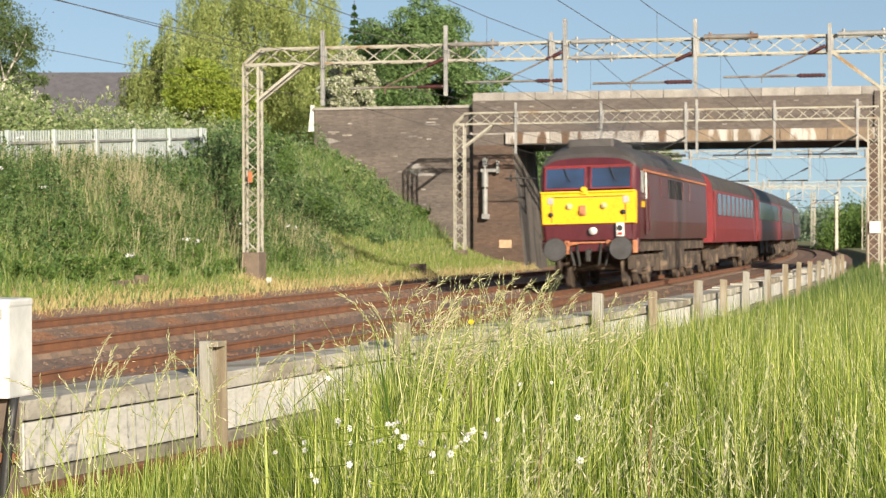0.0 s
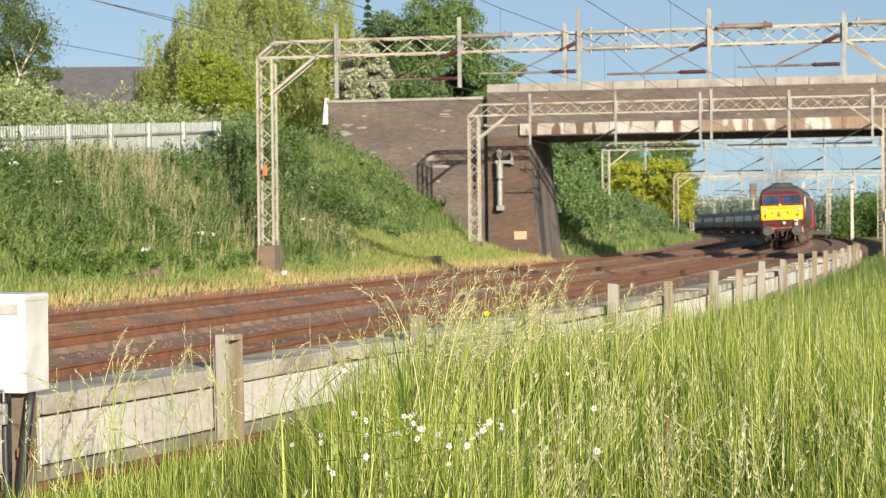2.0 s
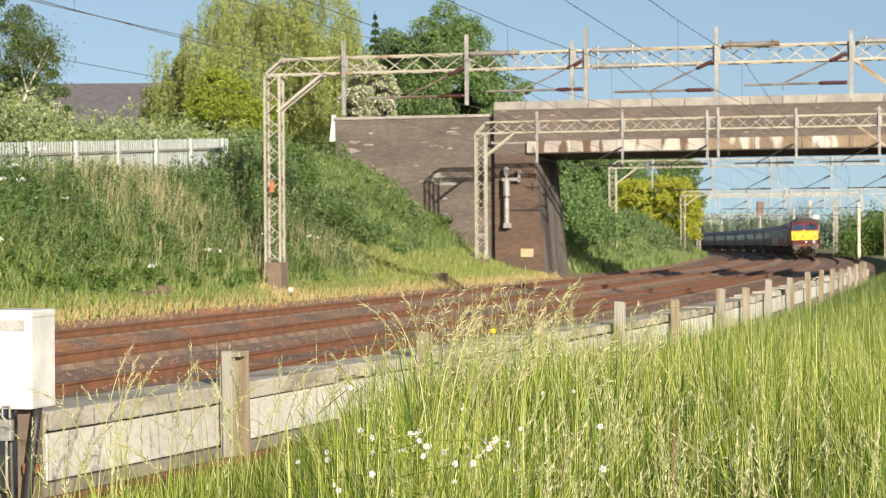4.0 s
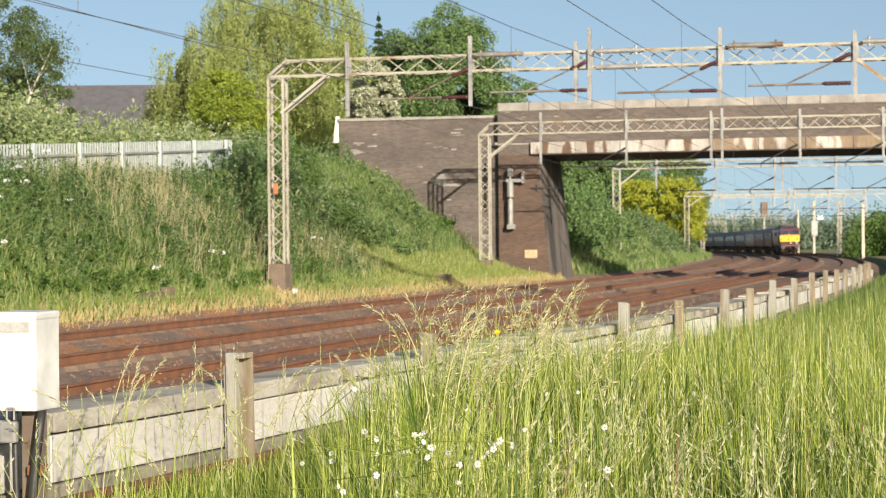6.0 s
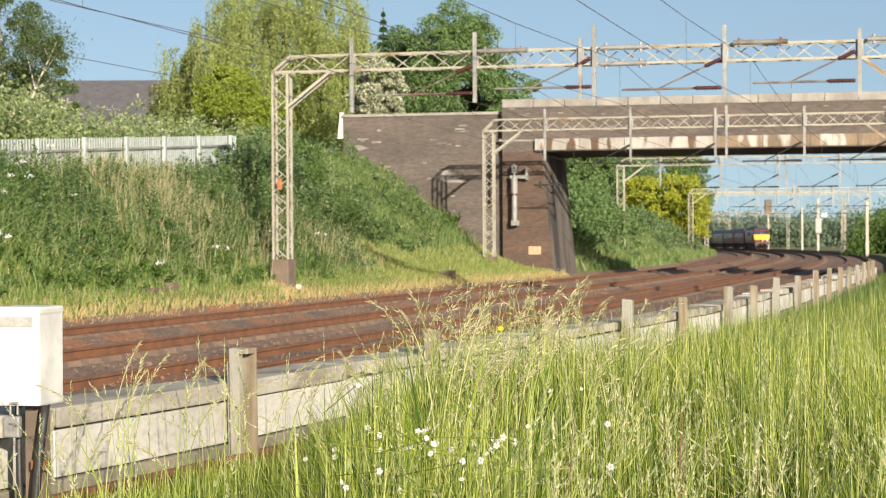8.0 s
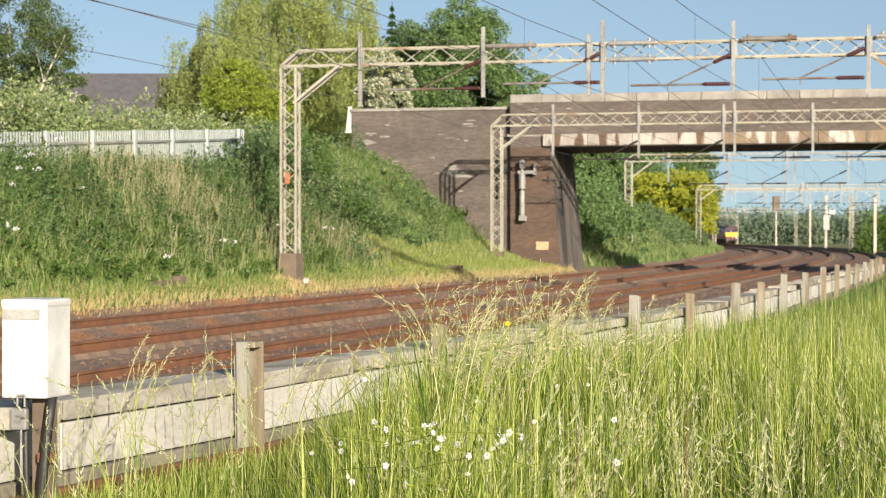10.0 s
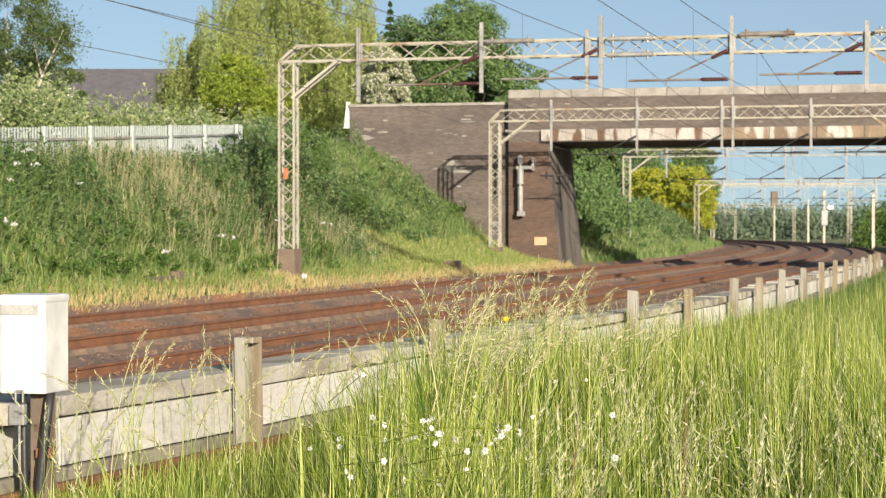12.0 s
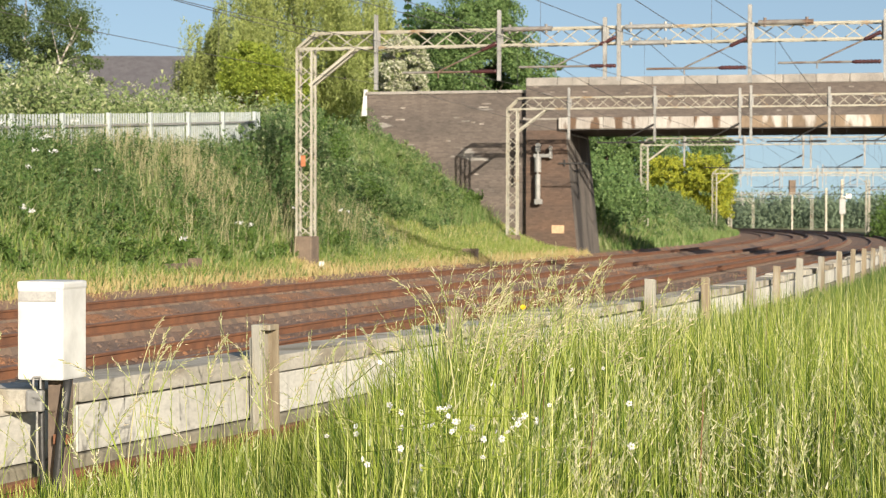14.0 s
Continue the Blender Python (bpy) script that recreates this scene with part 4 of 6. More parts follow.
def tree(name, label, base, height, spread, leaf, count, size, seed, trunk=0.25, low=0.25, bark="bark", weep=0.0, clumps=60, group="", lobes=None, limbs=9):
    """A tapered trunk, limbs, and a crown of many leaves gathered in clumps."""
    rng = np.random.default_rng(seed)
    rr = random.Random(seed)
    count, size, clumps = int(count * 2.4), size * 0.64, int(clumps * 1.5)
    t = thing(name, label, "tree" if "tree" in name else "shrub", Matrix.Translation(base), group=group)
    bm = bmesh.new()
    pts = [Vector((0.12 * height * 0.1 * math.sin(k * 1.3 + seed), 0.1 * height * 0.1 * math.cos(k * 1.7 + seed), height * 0.78 * k / 6 - 0.3)) for k in range(7)]
    for k, (a, b) in enumerate(zip(pts, pts[1:])):
        tube(bm, a, b, trunk * (1 - k / 7), trunk * (1 - (k + 1) / 7), seg=9, caps=False)
    for k in range(limbs):
        z0 = height * (low + (0.72 - low) * k / limbs)
        a = rr.uniform(0, 6.28)
        r = spread * rr.uniform(0.4, 0.75)
        st = Vector((0, 0, z0))
        mid = st + Vector((math.cos(a) * r * 0.55, math.sin(a) * r * 0.55, height * 0.07))
        en = st + Vector((math.cos(a) * r, math.sin(a) * r, height * rr.uniform(0.1, 0.2)))
        w = trunk * 0.45 * (1 - k / (limbs + 3))
        tube(bm, st, mid, w, w * 0.6, seg=6, caps=False)
        tube(bm, mid, en, w * 0.6, w * 0.2, seg=6, caps=False)
    part("trunk", bm, M[bark], t, smooth=True)
    cz, hz = height * (low + 1) / 2, height * (1 - low) / 2
    d = rng.normal(size=(clumps, 3))
    d /= np.linalg.norm(d, axis=1)[:, None]
    rad = rng.uniform(0.35, 0.95, clumps) ** 0.6
    centres = d * rad[:, None] * np.array([spread, spread, hz]) * rng.uniform(0.8, 1.08, (clumps, 1)) + np.array([0, 0, cz])
    taper = 1 - 0.35 * np.clip((centres[:, 2] - cz) / hz, 0, 1)
    centres[:, :2] *= taper[:, None]
    cr = spread * (rng.uniform(0.10, 0.27, clumps) if weep else rng.uniform(0.13, 0.30, clumps))
    which = rng.integers(0, clumps, count)
    off = rng.normal(size=(count, 3))
    off /= np.linalg.norm(off, axis=1)[:, None]
    off *= (rng.uniform(0.2, 1.0, count) ** 0.5 * cr[which])[:, None]
    off[:, 2] *= 0.75
    p = centres[which] + off
    if weep:
        # curtains: bundles of hanging strands, each bundle falling from one twig end
        bundles = clumps * 2
        head = centres[rng.integers(0, clumps, bundles)] + rng.normal(size=(bundles, 3)) * spread * 0.10
        drop = height * weep * rng.uniform(0.35, 1.15, bundles)
        strands = max(bundles, count // 34)
        of_b = rng.integers(0, bundles, strands)
        start = head[of_b] + rng.normal(size=(strands, 3)) * np.array([0.045, 0.045, 0.05]) * spread
        long = drop[of_b] * rng.uniform(0.6, 1.1, strands)
        out = start[:, :2] / (np.linalg.norm(start[:, :2], axis=1)[:, None] + 0.1)
        of = rng.integers(0, strands, count)
        u = rng.uniform(0, 1, count)
        p = start[of].copy()
        p[:, :2] += out[of] * (np.sqrt(u) * long[of] * 0.13)[:, None]
        p[:, 2] = np.maximum(p[:, 2] + 0.25 * long[of] * np.sqrt(u) * (1 - u) - u ** 1.2 * long[of], height * low * 0.5)
        p += rng.normal(size=(count, 3)) * np.array([0.05, 0.05, 0.04])
    v, f = leaves_at(p, size, rng, droop=0.75 if weep else 0.1, narrow=0.3 if weep else 0.6)
    ob = scatter_mesh("crown", M[leaf], v, f, "", "")
    ob.parent = t
    return t


def bush_mass(name, label, spots, leaf, size, per, seed, kind="stuff"):
    """A mass of shrub: each mound is many leafy sprays. spots: (x, y, z, radius, height)."""
    rng = np.random.default_rng(seed)
    pts = []
    for x, y, z, r, h in spots:
        n = int(per * 1.9 * r * max(h, r))
        k = max(7, int(16 * r * max(h, r)))
        d = rng.normal(size=(k, 3))
        d /= np.linalg.norm(d, axis=1)[:, None]
        d[:, 2] = np.abs(d[:, 2])
        d *= rng.uniform(0.5, 1.08, (k, 1))
        spray = rng.uniform(0.13, 0.30, k)
        which = rng.integers(0, k, n)
        off = rng.normal(size=(n, 3))
        off /= np.linalg.norm(off, axis=1)[:, None]
        off *= (rng.uniform(0.1, 1.0, n) ** 0.5 * spray[which])[:, None]
        off[:, 2] -= 0.25 * np.linalg.norm(off[:, :2], axis=1)
        pts.append((d[which] + off) * np.array([r, r, h]) + np.array([x, y, z]))
    v, f = leaves_at(np.concatenate(pts), size * 0.8, rng)
    return scatter_mesh(name, M[leaf], v, f, label, "shrub")


def stalks(name, label, s, p, tall, leaf, size, seed, per=26, girth=0.12):
    """Upright leafy weeds: leaves set all the way up each stalk, smaller towards the tip."""
    rng = np.random.default_rng(seed)
    b = np.repeat(plan(s, p), per, axis=0)
    n = len(b)
    u = np.tile(np.linspace(0.08, 1, per), len(s))
    h = np.repeat(tall, per)
    a = rng.uniform(0, 2 * np.pi, n)
    lean = np.repeat(rng.normal(0, 0.16, (len(s), 2)), per, axis=0)
    r = girth * (1.1 - 0.8 * u) * rng.uniform(0.3, 1.3, n)
    pts = b + np.stack([np.cos(a) * r + lean[:, 0] * u * h, np.sin(a) * r + lean[:, 1] * u * h, u * h], 1)
    way = np.stack([np.cos(a), np.sin(a), rng.uniform(-0.2, 1.3, n)], 1)
    v, f = leaves_at(pts, size, rng, narrow=0.4, way=way)
    return scatter_mesh(name, M[leaf], v, f, label, "weeds")


def field_grass():
    rng = np.random.default_rng(3)

    def spots(n, d0, d1, power=1.0):
        d = d0 + (d1 - d0) * rng.uniform(0, 1, n) ** power
        x = d * rng.uniform(-0.30, 0.30, n)
        s = x * ALONG.x + d * ALONG.y
        p = x * ACROSS.x + d * ACROSS.y
        edge = np.array([wall_p(a) for a in s])
        ok = p < edge - 0.14
        return s[ok], p[ok], edge[ok] - p[ok]

    for name, n, d0, d1, wide, tall in (("grass_near", 70000, 4.6, 13, 0.0066, 0.66), ("grass_middle", 66000, 13, 30, 0.0105, 0.54), ("grass_distance", 60000, 30, 110, 0.030, 0.5)):
        s, p, gap = spots(n, d0, d1, 1.0 if d0 < 20 else 1.3)
        b = plan(s, p)
        patch = np.array([noise.noise((x * 0.7, y * 0.7, 1.0)) + 0.9 * noise.noise((x * 3.1, y * 1.6, 7.0)) for x, y, _ in b])
        across = b[:, 0] / b[:, 1]
        short = np.clip((across + 0.075) / 0.09, 0, 1)      # the verge is lower towards the box
        thick = np.exp(-((across - 0.05) / 0.06) ** 2) * np.clip(1.6 - gap, 0, 1) * np.clip((26 - b[:, 1]) / 6, 0, 1)      # a tall tussock hides part of the wall
        h = tall * rng.uniform(0.35, 1.2, len(b)) * np.clip(0.88 + 0.42 * patch, 0.5, 1.15) * np.clip(0.18 + 0.14 * short + gap * (0.2 + 0.26 * short) + 0.42 * thick, 0.2, 1.25)
        bare = rng.uniform(0, 1, len(b)) > 0.93 * np.clip(1.25 - gap / 0.9, 0, 1) * np.clip((0.01 - across) / 0.05, 0, 1)
        b, h = b[bare], h[bare]
        v, f = blades(b, h, wide * rng.uniform(0.45, 1.3, len(b)), rng.uniform(0.03, 0.62, len(b)) ** 1.6, rng, curl=0.7, segs=3 if name == "grass_near" else 2)
        scatter_mesh(name, M[{"grass_near": "grass", "grass_middle": "meadow", "grass_distance": "meadow_far"}[name]], v, f, "tall green meadow grass with pale stems", "grass")
    a = rng.uniform(0, 2 * np.pi, 9000)
    r = np.sqrt(rng.uniform(0.6, 10.0 ** 2, len(a)))
    x, y = r * np.sin(a), r * np.cos(a)
    s, p = x * ALONG.x + y * ALONG.y, x * ACROSS.x + y * ACROSS.y
    edge = np.array([wall_p(q) for q in s])
    ok = (p < edge - 0.2) & ((np.abs(x) > 0.32 * y) | (y < 0))
    b = plan(s[ok], p[ok])
    v, f = blades(b, rng.uniform(0.2, 0.6, len(b)), rng.uniform(0.006, 0.016, len(b)), rng.uniform(0.1, 0.8, len(b)), rng, curl=0.6)
    scatter_mesh("grass_around", M["grass"], v, f, "meadow grass round the viewpoint", "grass")
    # flowering stems, thickest where the meadow meets the wall
    s, p, gap = spots(4200, 5.0, 22)
    across = (s * ALONG.x + p * ACROSS.x) / (s * ALONG.y + p * ACROSS.y)
    few = rng.uniform(0, 1, len(s)) < np.where(across < -0.03, 0.10, np.where(gap > 1.0, 0.9, 0.35))
    s, p = s[few], p[few]
    tall = rng.uniform(0.62, 0.95, len(s)) * np.where(s > 12, 0.72, 1.0)
    s2, p2, gap2 = spots(9000, 7.5, 17)
    across = (s2 * ALONG.x + p2 * ACROSS.x) / (s2 * ALONG.y + p2 * ACROSS.y)
    keep = (gap2 < 1.3) & (rng.uniform(0, 1, len(s2)) < 0.01 + 0.9 * np.exp(-((across - 0.05) / 0.05) ** 2))
    s2, p2 = s2[keep][:80], p2[keep][:80]
    s, p, h = np.concatenate([s, s2]), np.concatenate([p, p2]), np.concatenate([tall, rng.uniform(0.75, 1.2, len(s2))])
    b = plan(s, p)
    lean = rng.uniform(0.02, 0.8, len(b)) ** 1.5
    v, f = blades(b, h, np.full(len(b), 0.0042), lean, rng, curl=0.6, segs=7)
    scatter_mesh("grass_stems", M["stem"], v, f, "thin arching grass stems", "grass")
    tip = v.reshape(len(b), 16, 3)
    line = (tip[:, 0::2] + tip[:, 1::2]) / 2
    pts, ways = [], []
    for k in range(30):
        u = 5.2 + 1.8 * k / 29
        i0 = min(6, int(u))
        way = line[:, i0 + 1] - line[:, i0]
        way /= np.linalg.norm(way, axis=1)[:, None]
        swing = rng.normal(size=(len(b), 3))
        pts.append(line[:, i0] * (1 - u + i0) + line[:, i0 + 1] * (u - i0) + swing * 0.004 * (1.3 - 0.9 * k / 29))
        ways.append(way + swing * 0.28)
    v, f = leaves_at(np.concatenate(pts), 0.0105, rng, narrow=0.26, way=np.concatenate(ways))
    scatter_mesh("grass_seed_heads", M["seed"], v, f, "pale feathery grass seed heads", "grass")


def tall_stems():
    """Single tall oat-grass stems with drooping heads, standing above the meadow."""
    rng = np.random.default_rng(41)
    n = 92
    d = np.concatenate([rng.uniform(7.2, 7.9, 16), rng.uniform(7.2, 10.5, n - 16)])
    u = np.concatenate([rng.normal(0.005, 0.005, 16), rng.normal(0.05, 0.035, n - 40), rng.uniform(-0.19, -0.02, 24)])
    b = np.stack([u * d, d, np.full(n, 0.05)], 1)
    top = np.concatenate([rng.uniform(1.0, 1.36, 16), rng.uniform(0.92, 1.32, n - 40), rng.uniform(0.72, 1.0, 24)])
    lean = rng.uniform(0.05, 0.3, n)
    curve = rng.uniform(0.06, 0.2, n)
    side = np.where(rng.uniform(0, 1, n) < 0.7, 1.0, -1.0)
    sections, pts, ways = [], [], []
    k = np.linspace(0, 1, 15)
    for i in range(n):
        x = b[i, 0] + side[i] * (lean[i] * 0.4 * k ** 1.5 + curve[i] * k ** 5)
        z = b[i, 2] + top[i] * (k - 0.10 * curve[i] / 0.2 * k ** 7)
        y = b[i, 1] + 0.1 * (i % 3 - 1) * k ** 2
        line = np.stack([x, y, z], 1)
        sections.append(line)
        for j in range(64):
            w = 10.8 + 3.19 * j / 64
            a = int(w)
            way = line[a + 1] - line[a]
            way /= np.linalg.norm(way)
            off = rng.normal(size=3) * ((0.012 if j < 44 else 0.006) * (0.7 if i >= n - 24 else 1.0))
            pts.append(line[a] * (1 - w + a) + line[a + 1] * (w - a) + off)
            ways.append(way + off * 45 + np.array([side[i] * 0.2, 0, -0.1]))
    verts, faces = [], []
    for line in sections:
        o = len(verts)
        for j, c in enumerate(line):
            w = 0.0032 * (1 - 0.6 * j / 14)
            verts += [c + np.array([-w, 0, 0]), c + np.array([w, 0.001, 0])]
        faces += [(o + 2 * j, o + 2 * j + 1, o + 2 * j + 3, o + 2 * j + 2) for j in range(14)]
    scatter_mesh("oat_grass_stems", M["stem"], verts, faces, "tall single oat-grass stems above the meadow", "grass")
    v, f = leaves_at(np.array(pts), 0.0105, rng, narrow=0.24, way=np.array(ways))
    scatter_mesh("oat_grass_heads", M["oat"], v, f, "drooping pale oat-grass seed heads", "grass")


def dock_stems():
    rng = np.random.default_rng(77)
    n = 26
    d = rng.uniform(5.6, 13, n)
    b = np.stack([d * rng.uniform(0.02, 0.23, n), d, np.full(n, 0.05)], 1)
    v, f = blades(b, rng.uniform(0.6, 0.92, n), np.full(n, 0.012), rng.uniform(0.02, 0.12, n), rng, segs=5)
    scatter_mesh("dock_stems", M["dock"], v, f, "reddish-brown dock stems among the grass", "grass")
    # broad fresh blades standing above the rest
    d = rng.uniform(5.2, 8.5, 34)
    b = np.stack([d * rng.normal(0.05, 0.07, 34), d, np.full(34, 0.05)], 1)
    v, f = blades(b, rng.uniform(0.6, 0.95, 34), np.full(34, 0.016), rng.uniform(0.1, 0.4, 34), rng, curl=0.5, segs=6)
    d = rng.uniform(6.3, 7.0, 7)
    b = np.stack([d * rng.normal(0.0045, 0.0016, 7), d, np.full(7, 0.05)], 1)
    v2, f2 = blades(b, rng.uniform(0.8, 1.2, 7), np.full(7, 0.0105), rng.uniform(0.05, 0.3, 7), rng, curl=0.4, segs=6)
    v, f = np.concatenate([v, v2]), np.concatenate([f, f2 + len(v)])
    scatter_mesh("broad_blades", M["grass"], v, f, "broad fresh green grass blades", "grass")


def white_flowers():
    rng = random.Random(12)
    bm = bmesh.new()
    for k in range(5):
        a = k * 2 * math.pi / 5
        c, s2 = math.cos(a), math.sin(a)
        pts = [(0.001, 0, 0), (0.007, 0.005, 0.002), (0.0145, 0.0045, -0.002), (0.0125, 0, 0.001), (0.0145, -0.0045, -0.002), (0.007, -0.005, 0.002)]
        bm.faces.new([bm.verts.new((x * c - y * s2, x * s2 + y * c, z)) for x, y, z in pts])
    stem = bmesh.new()
    tube(stem, (0, 0, -0.45), (0.01, 0.0, -0.02), 0.002, seg=5)
    tube(stem, (0.01, 0, -0.022), (0, 0, 0), 0.006, 0.004, seg=6)
    t = thing("white_campion", "white five-petalled wild flower in the grass", "flower", group="white flowers")
    part("petals", bm, M["petal"], t)
    part("stem", stem, M["grass"], t)
    first = True
    for k in range(64):
        d = rng.uniform(4.9, 6.6)
        if k < 48:
            x = d * rng.gauss(0.004, 0.036)
        else:
            x = d * rng.uniform(-0.05, 0.19)
            d += rng.uniform(0, 6)
        z = 1.41 - d * (rng.uniform(322, 440) if k < 48 else rng.uniform(230, 400)) / 3650
        size = rng.uniform(0.7, 1.1)
        m = Matrix.Translation((x, d, max(z, 0.3))) @ pose(0, 0, 0, rng.uniform(35, 140), rng.uniform(-70, 70), rng.uniform(-90, 90)) @ Matrix.Scale(size, 4)
        if first:
            t.matrix_basis, first = m, False
        else:
            copy_thing(t, m)


def hawkbit():
    """One yellow flower head among the tall grass."""
    t = thing("yellow_hawkbit", "single yellow wild flower among tall grass", "flower", Matrix.Translation((0.30, 8.9, 1.04)) @ Matrix.Scale(0.62, 4))
    bm = bmesh.new()
    for ring, n in ((0.02, 14), (0.013, 10)):
        for k in range(n):
            a = k * 2 * math.pi / n + ring * 40
            c, s = math.cos(a), math.sin(a)
            pts = [(0.002, -0.001, 0), (ring, -0.0035, 0.006), (ring * 1.1, 0, 0.008), (ring, 0.0035, 0.006), (0.002, 0.001, 0)]
            bm.faces.new([bm.verts.new((x * c - y * s, x * s + y * c, z - ring * 0.2)) for x, y, z in pts])
    part("petals", bm, M["hawkbit"], t, place=pose(0, 0, 0, 55, 0, 0))
    bm = bmesh.new()
    tube(bm, (0.02, 0, -1.6), (0, 0, -0.006), 0.003, 0.002, seg=6)
    part("stem", bm, M["stem"], t)


def bank_plants():
    rng = np.random.default_rng(9)
    # long grass over the bank
    n = 58000
    s = np.concatenate([rng.uniform(20, 88, n), rng.uniform(96, 190, 9000)])
    p = 16.75 + rng.uniform(0, 1, len(s)) * 8.5 + np.array([toe(q) for q in s])
    b = plan(s, p)
    low = np.clip(1.0 - (p - 16.8) / 2.0, 0, 1)
    h = rng.uniform(0.3, 0.85, len(b)) * (1 - 0.6 * low)
    h *= np.where((s > 63) & (s < 90) & (p < 20), 0.45, 1.0) * np.where((np.abs(s - 52.8) < 1.5) & (p < 18.1), 0.3, 1.0)
    v, f = blades(b, h, rng.uniform(0.018, 0.036, len(b)), rng.uniform(0.1, 0.8, len(b)), rng, curl=0.6, segs=2)
    scatter_mesh("bank_grass", M["grass_far"], v, f, "long green grass on the cutting bank", "grass")
    tuft_s = np.concatenate([rng.normal(50.8, 2.7, 120), rng.normal(58.5, 2.2, 80), rng.uniform(40, 66, 40)])
    tuft_p = np.concatenate([rng.uniform(18.9, 21.2, 120), rng.uniform(18.2, 20.4, 80), rng.uniform(18.0, 21, 40)])
    s = np.repeat(tuft_s, 15) + rng.normal(0, 0.28, len(tuft_s) * 15)
    p = np.repeat(tuft_p, 15) + rng.normal(0, 0.28, len(tuft_p) * 15)
    b = plan(s, p)
    v, f = blades(b, rng.uniform(0.6, 1.25, len(b)), np.full(len(b), 0.017), rng.uniform(0.05, 0.5, len(b)), rng)
    scatter_mesh("dry_stems", M["straw"], v, f, "dry straw-coloured stems in the bank grass", "grass")
    s = rng.uniform(20, 88, 18000)
    p = 16.95 + 2.0 * rng.uniform(0, 1, 18000) ** 1.3
    b = plan(s, p)
    h = rng.uniform(0.12, 0.42, len(b)) * np.where((np.abs(s - 52.8) < 1.5) & (p < 18.1), 0.35, 1.0)
    v, f = blades(b, h, np.full(len(b), 0.03), rng.uniform(0.1, 0.8, len(b)), rng, segs=2)
    scatter_mesh("verge_grass", M["verge"], v, f, "short bright green grass at the foot of the bank", "grass")
    # short grass by the bridge; its lighter colour carries the patch of sun
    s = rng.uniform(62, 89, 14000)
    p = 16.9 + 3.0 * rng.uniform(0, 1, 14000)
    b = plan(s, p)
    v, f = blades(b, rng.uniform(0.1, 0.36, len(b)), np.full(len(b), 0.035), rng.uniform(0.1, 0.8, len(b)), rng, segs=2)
    scatter_mesh("sunlit_bank_grass", M["grass_lit"], v, f, "short yellow-green bank grass by the bridge, sunlight in its colour", "grass")
    s = rng.uniform(20, 92, 19000)
    p = 16.6 + 1.1 * rng.uniform(0, 1, 19000) ** 1.4
    b = plan(s, p)
    v, f = blades(b, rng.uniform(0.08, 0.32, len(b)), np.full(len(b), 0.03), rng.uniform(0.1, 0.8, len(b)), rng, segs=2)
    scatter_mesh("bleached_grass", M["bleached"], v, f, "short bleached grass beside the ballast", "grass")
    s = rng.uniform(100, 245, 9000)
    p = 16.75 + 3.2 * rng.uniform(0, 1, 9000) + np.array([toe(q) for q in s])
    b = plan(s, p)
    v, f = blades(b, rng.uniform(0.25, 0.7, len(b)), rng.uniform(0.05, 0.1, len(b)), rng.uniform(0.1, 0.8, len(b)), rng, segs=2)
    scatter_mesh("far_bank_grass", M["grass_far"], v, f, "green grass at the bank foot beyond the bridge", "grass")
    # brambles towards the bridge
    rr = random.Random(2)
    mounds = {"leaf_bramble": [], "leaf_grey": [], "leaf": [], "nettle": []}
    for _ in range(330):
        s1 = rr.uniform(55, 88.5)
        p1 = 18.4 + rr.random() * (4.6 + 4.0 * smooth(60, 82, s1))
        if (s1 > 63 and p1 < 19.6 + 0.05 * (s1 - 63)) or (s1 < 62 and p1 < 20.2):
            continue
        r = rr.uniform(0.5, 1.3) if s1 < 68 or (p1 < 22.5 and s1 < 75) else rr.uniform(0.4, 0.85)
        q = at(s1, p1, ground_z(s1, p1) - 0.15)
        which = rr.choices(list(mounds), (5, 1.6, 2, 3))[0]
        mounds[which].append((q.x, q.y, q.z, r, r * rr.uniform(0.6, 1.35)))
    for k in range(46):      # brambles in front of the taller shrubs
        s1, p1 = rr.uniform(54.5, 64), rr.uniform(19.3, 21.2)
        q = at(s1, p1, ground_z(s1, p1) - 0.15)
        r = rr.uniform(0.4, 0.85)
        mounds[rr.choices(list(mounds), (5, 1.5, 1.5, 3))[0]].append((q.x, q.y, q.z, r, r * rr.uniform(0.8, 1.4)))
    for s1, p1, r, top in ((59.0, 20.75, 0.75, 4.35), (60.0, 20.9, 0.9, 4.7), (60.9, 20.7, 0.9, 4.75), (58.2, 20.5, 0.7, 3.8), (61.5, 21.3, 1.0, 5.0), (88.6, 26.4, 0.8, 6.3), (88.0, 25.6, 0.8, 5.7), (88.8, 27.2, 1.0, 6.4), (87.5, 26.6, 0.9, 6.0)):
        q = at(s1, p1, ground_z(s1, p1) - 0.2)      # round the palisade's end and the white post
        mounds["leaf_bramble"].append((q.x, q.y, q.z, r, top - q.z))
    for k in range(40):      # scrub climbing in front of the palisade's end
        s1, p1 = rr.uniform(52.0, 58.5), rr.uniform(19.7, 21.2)
        q = at(s1, p1, ground_z(s1, p1) - 0.2)
        mounds[rr.choices(list(mounds), (5, 1, 1, 2))[0]].append((q.x, q.y, q.z, rr.uniform(0.4, 0.75), max(0.5, 2.75 + 0.3 * (s1 - 52) - rr.uniform(0, 0.6) - q.z)))
    for k in range(300):      # low scrub on the upper slope by the wing wall
        s1 = rr.uniform(68, 89)
        p1 = rr.uniform(19.8 + 0.05 * (s1 - 63), 26.5)
        q = at(s1, p1, ground_z(s1, p1) - 0.12)
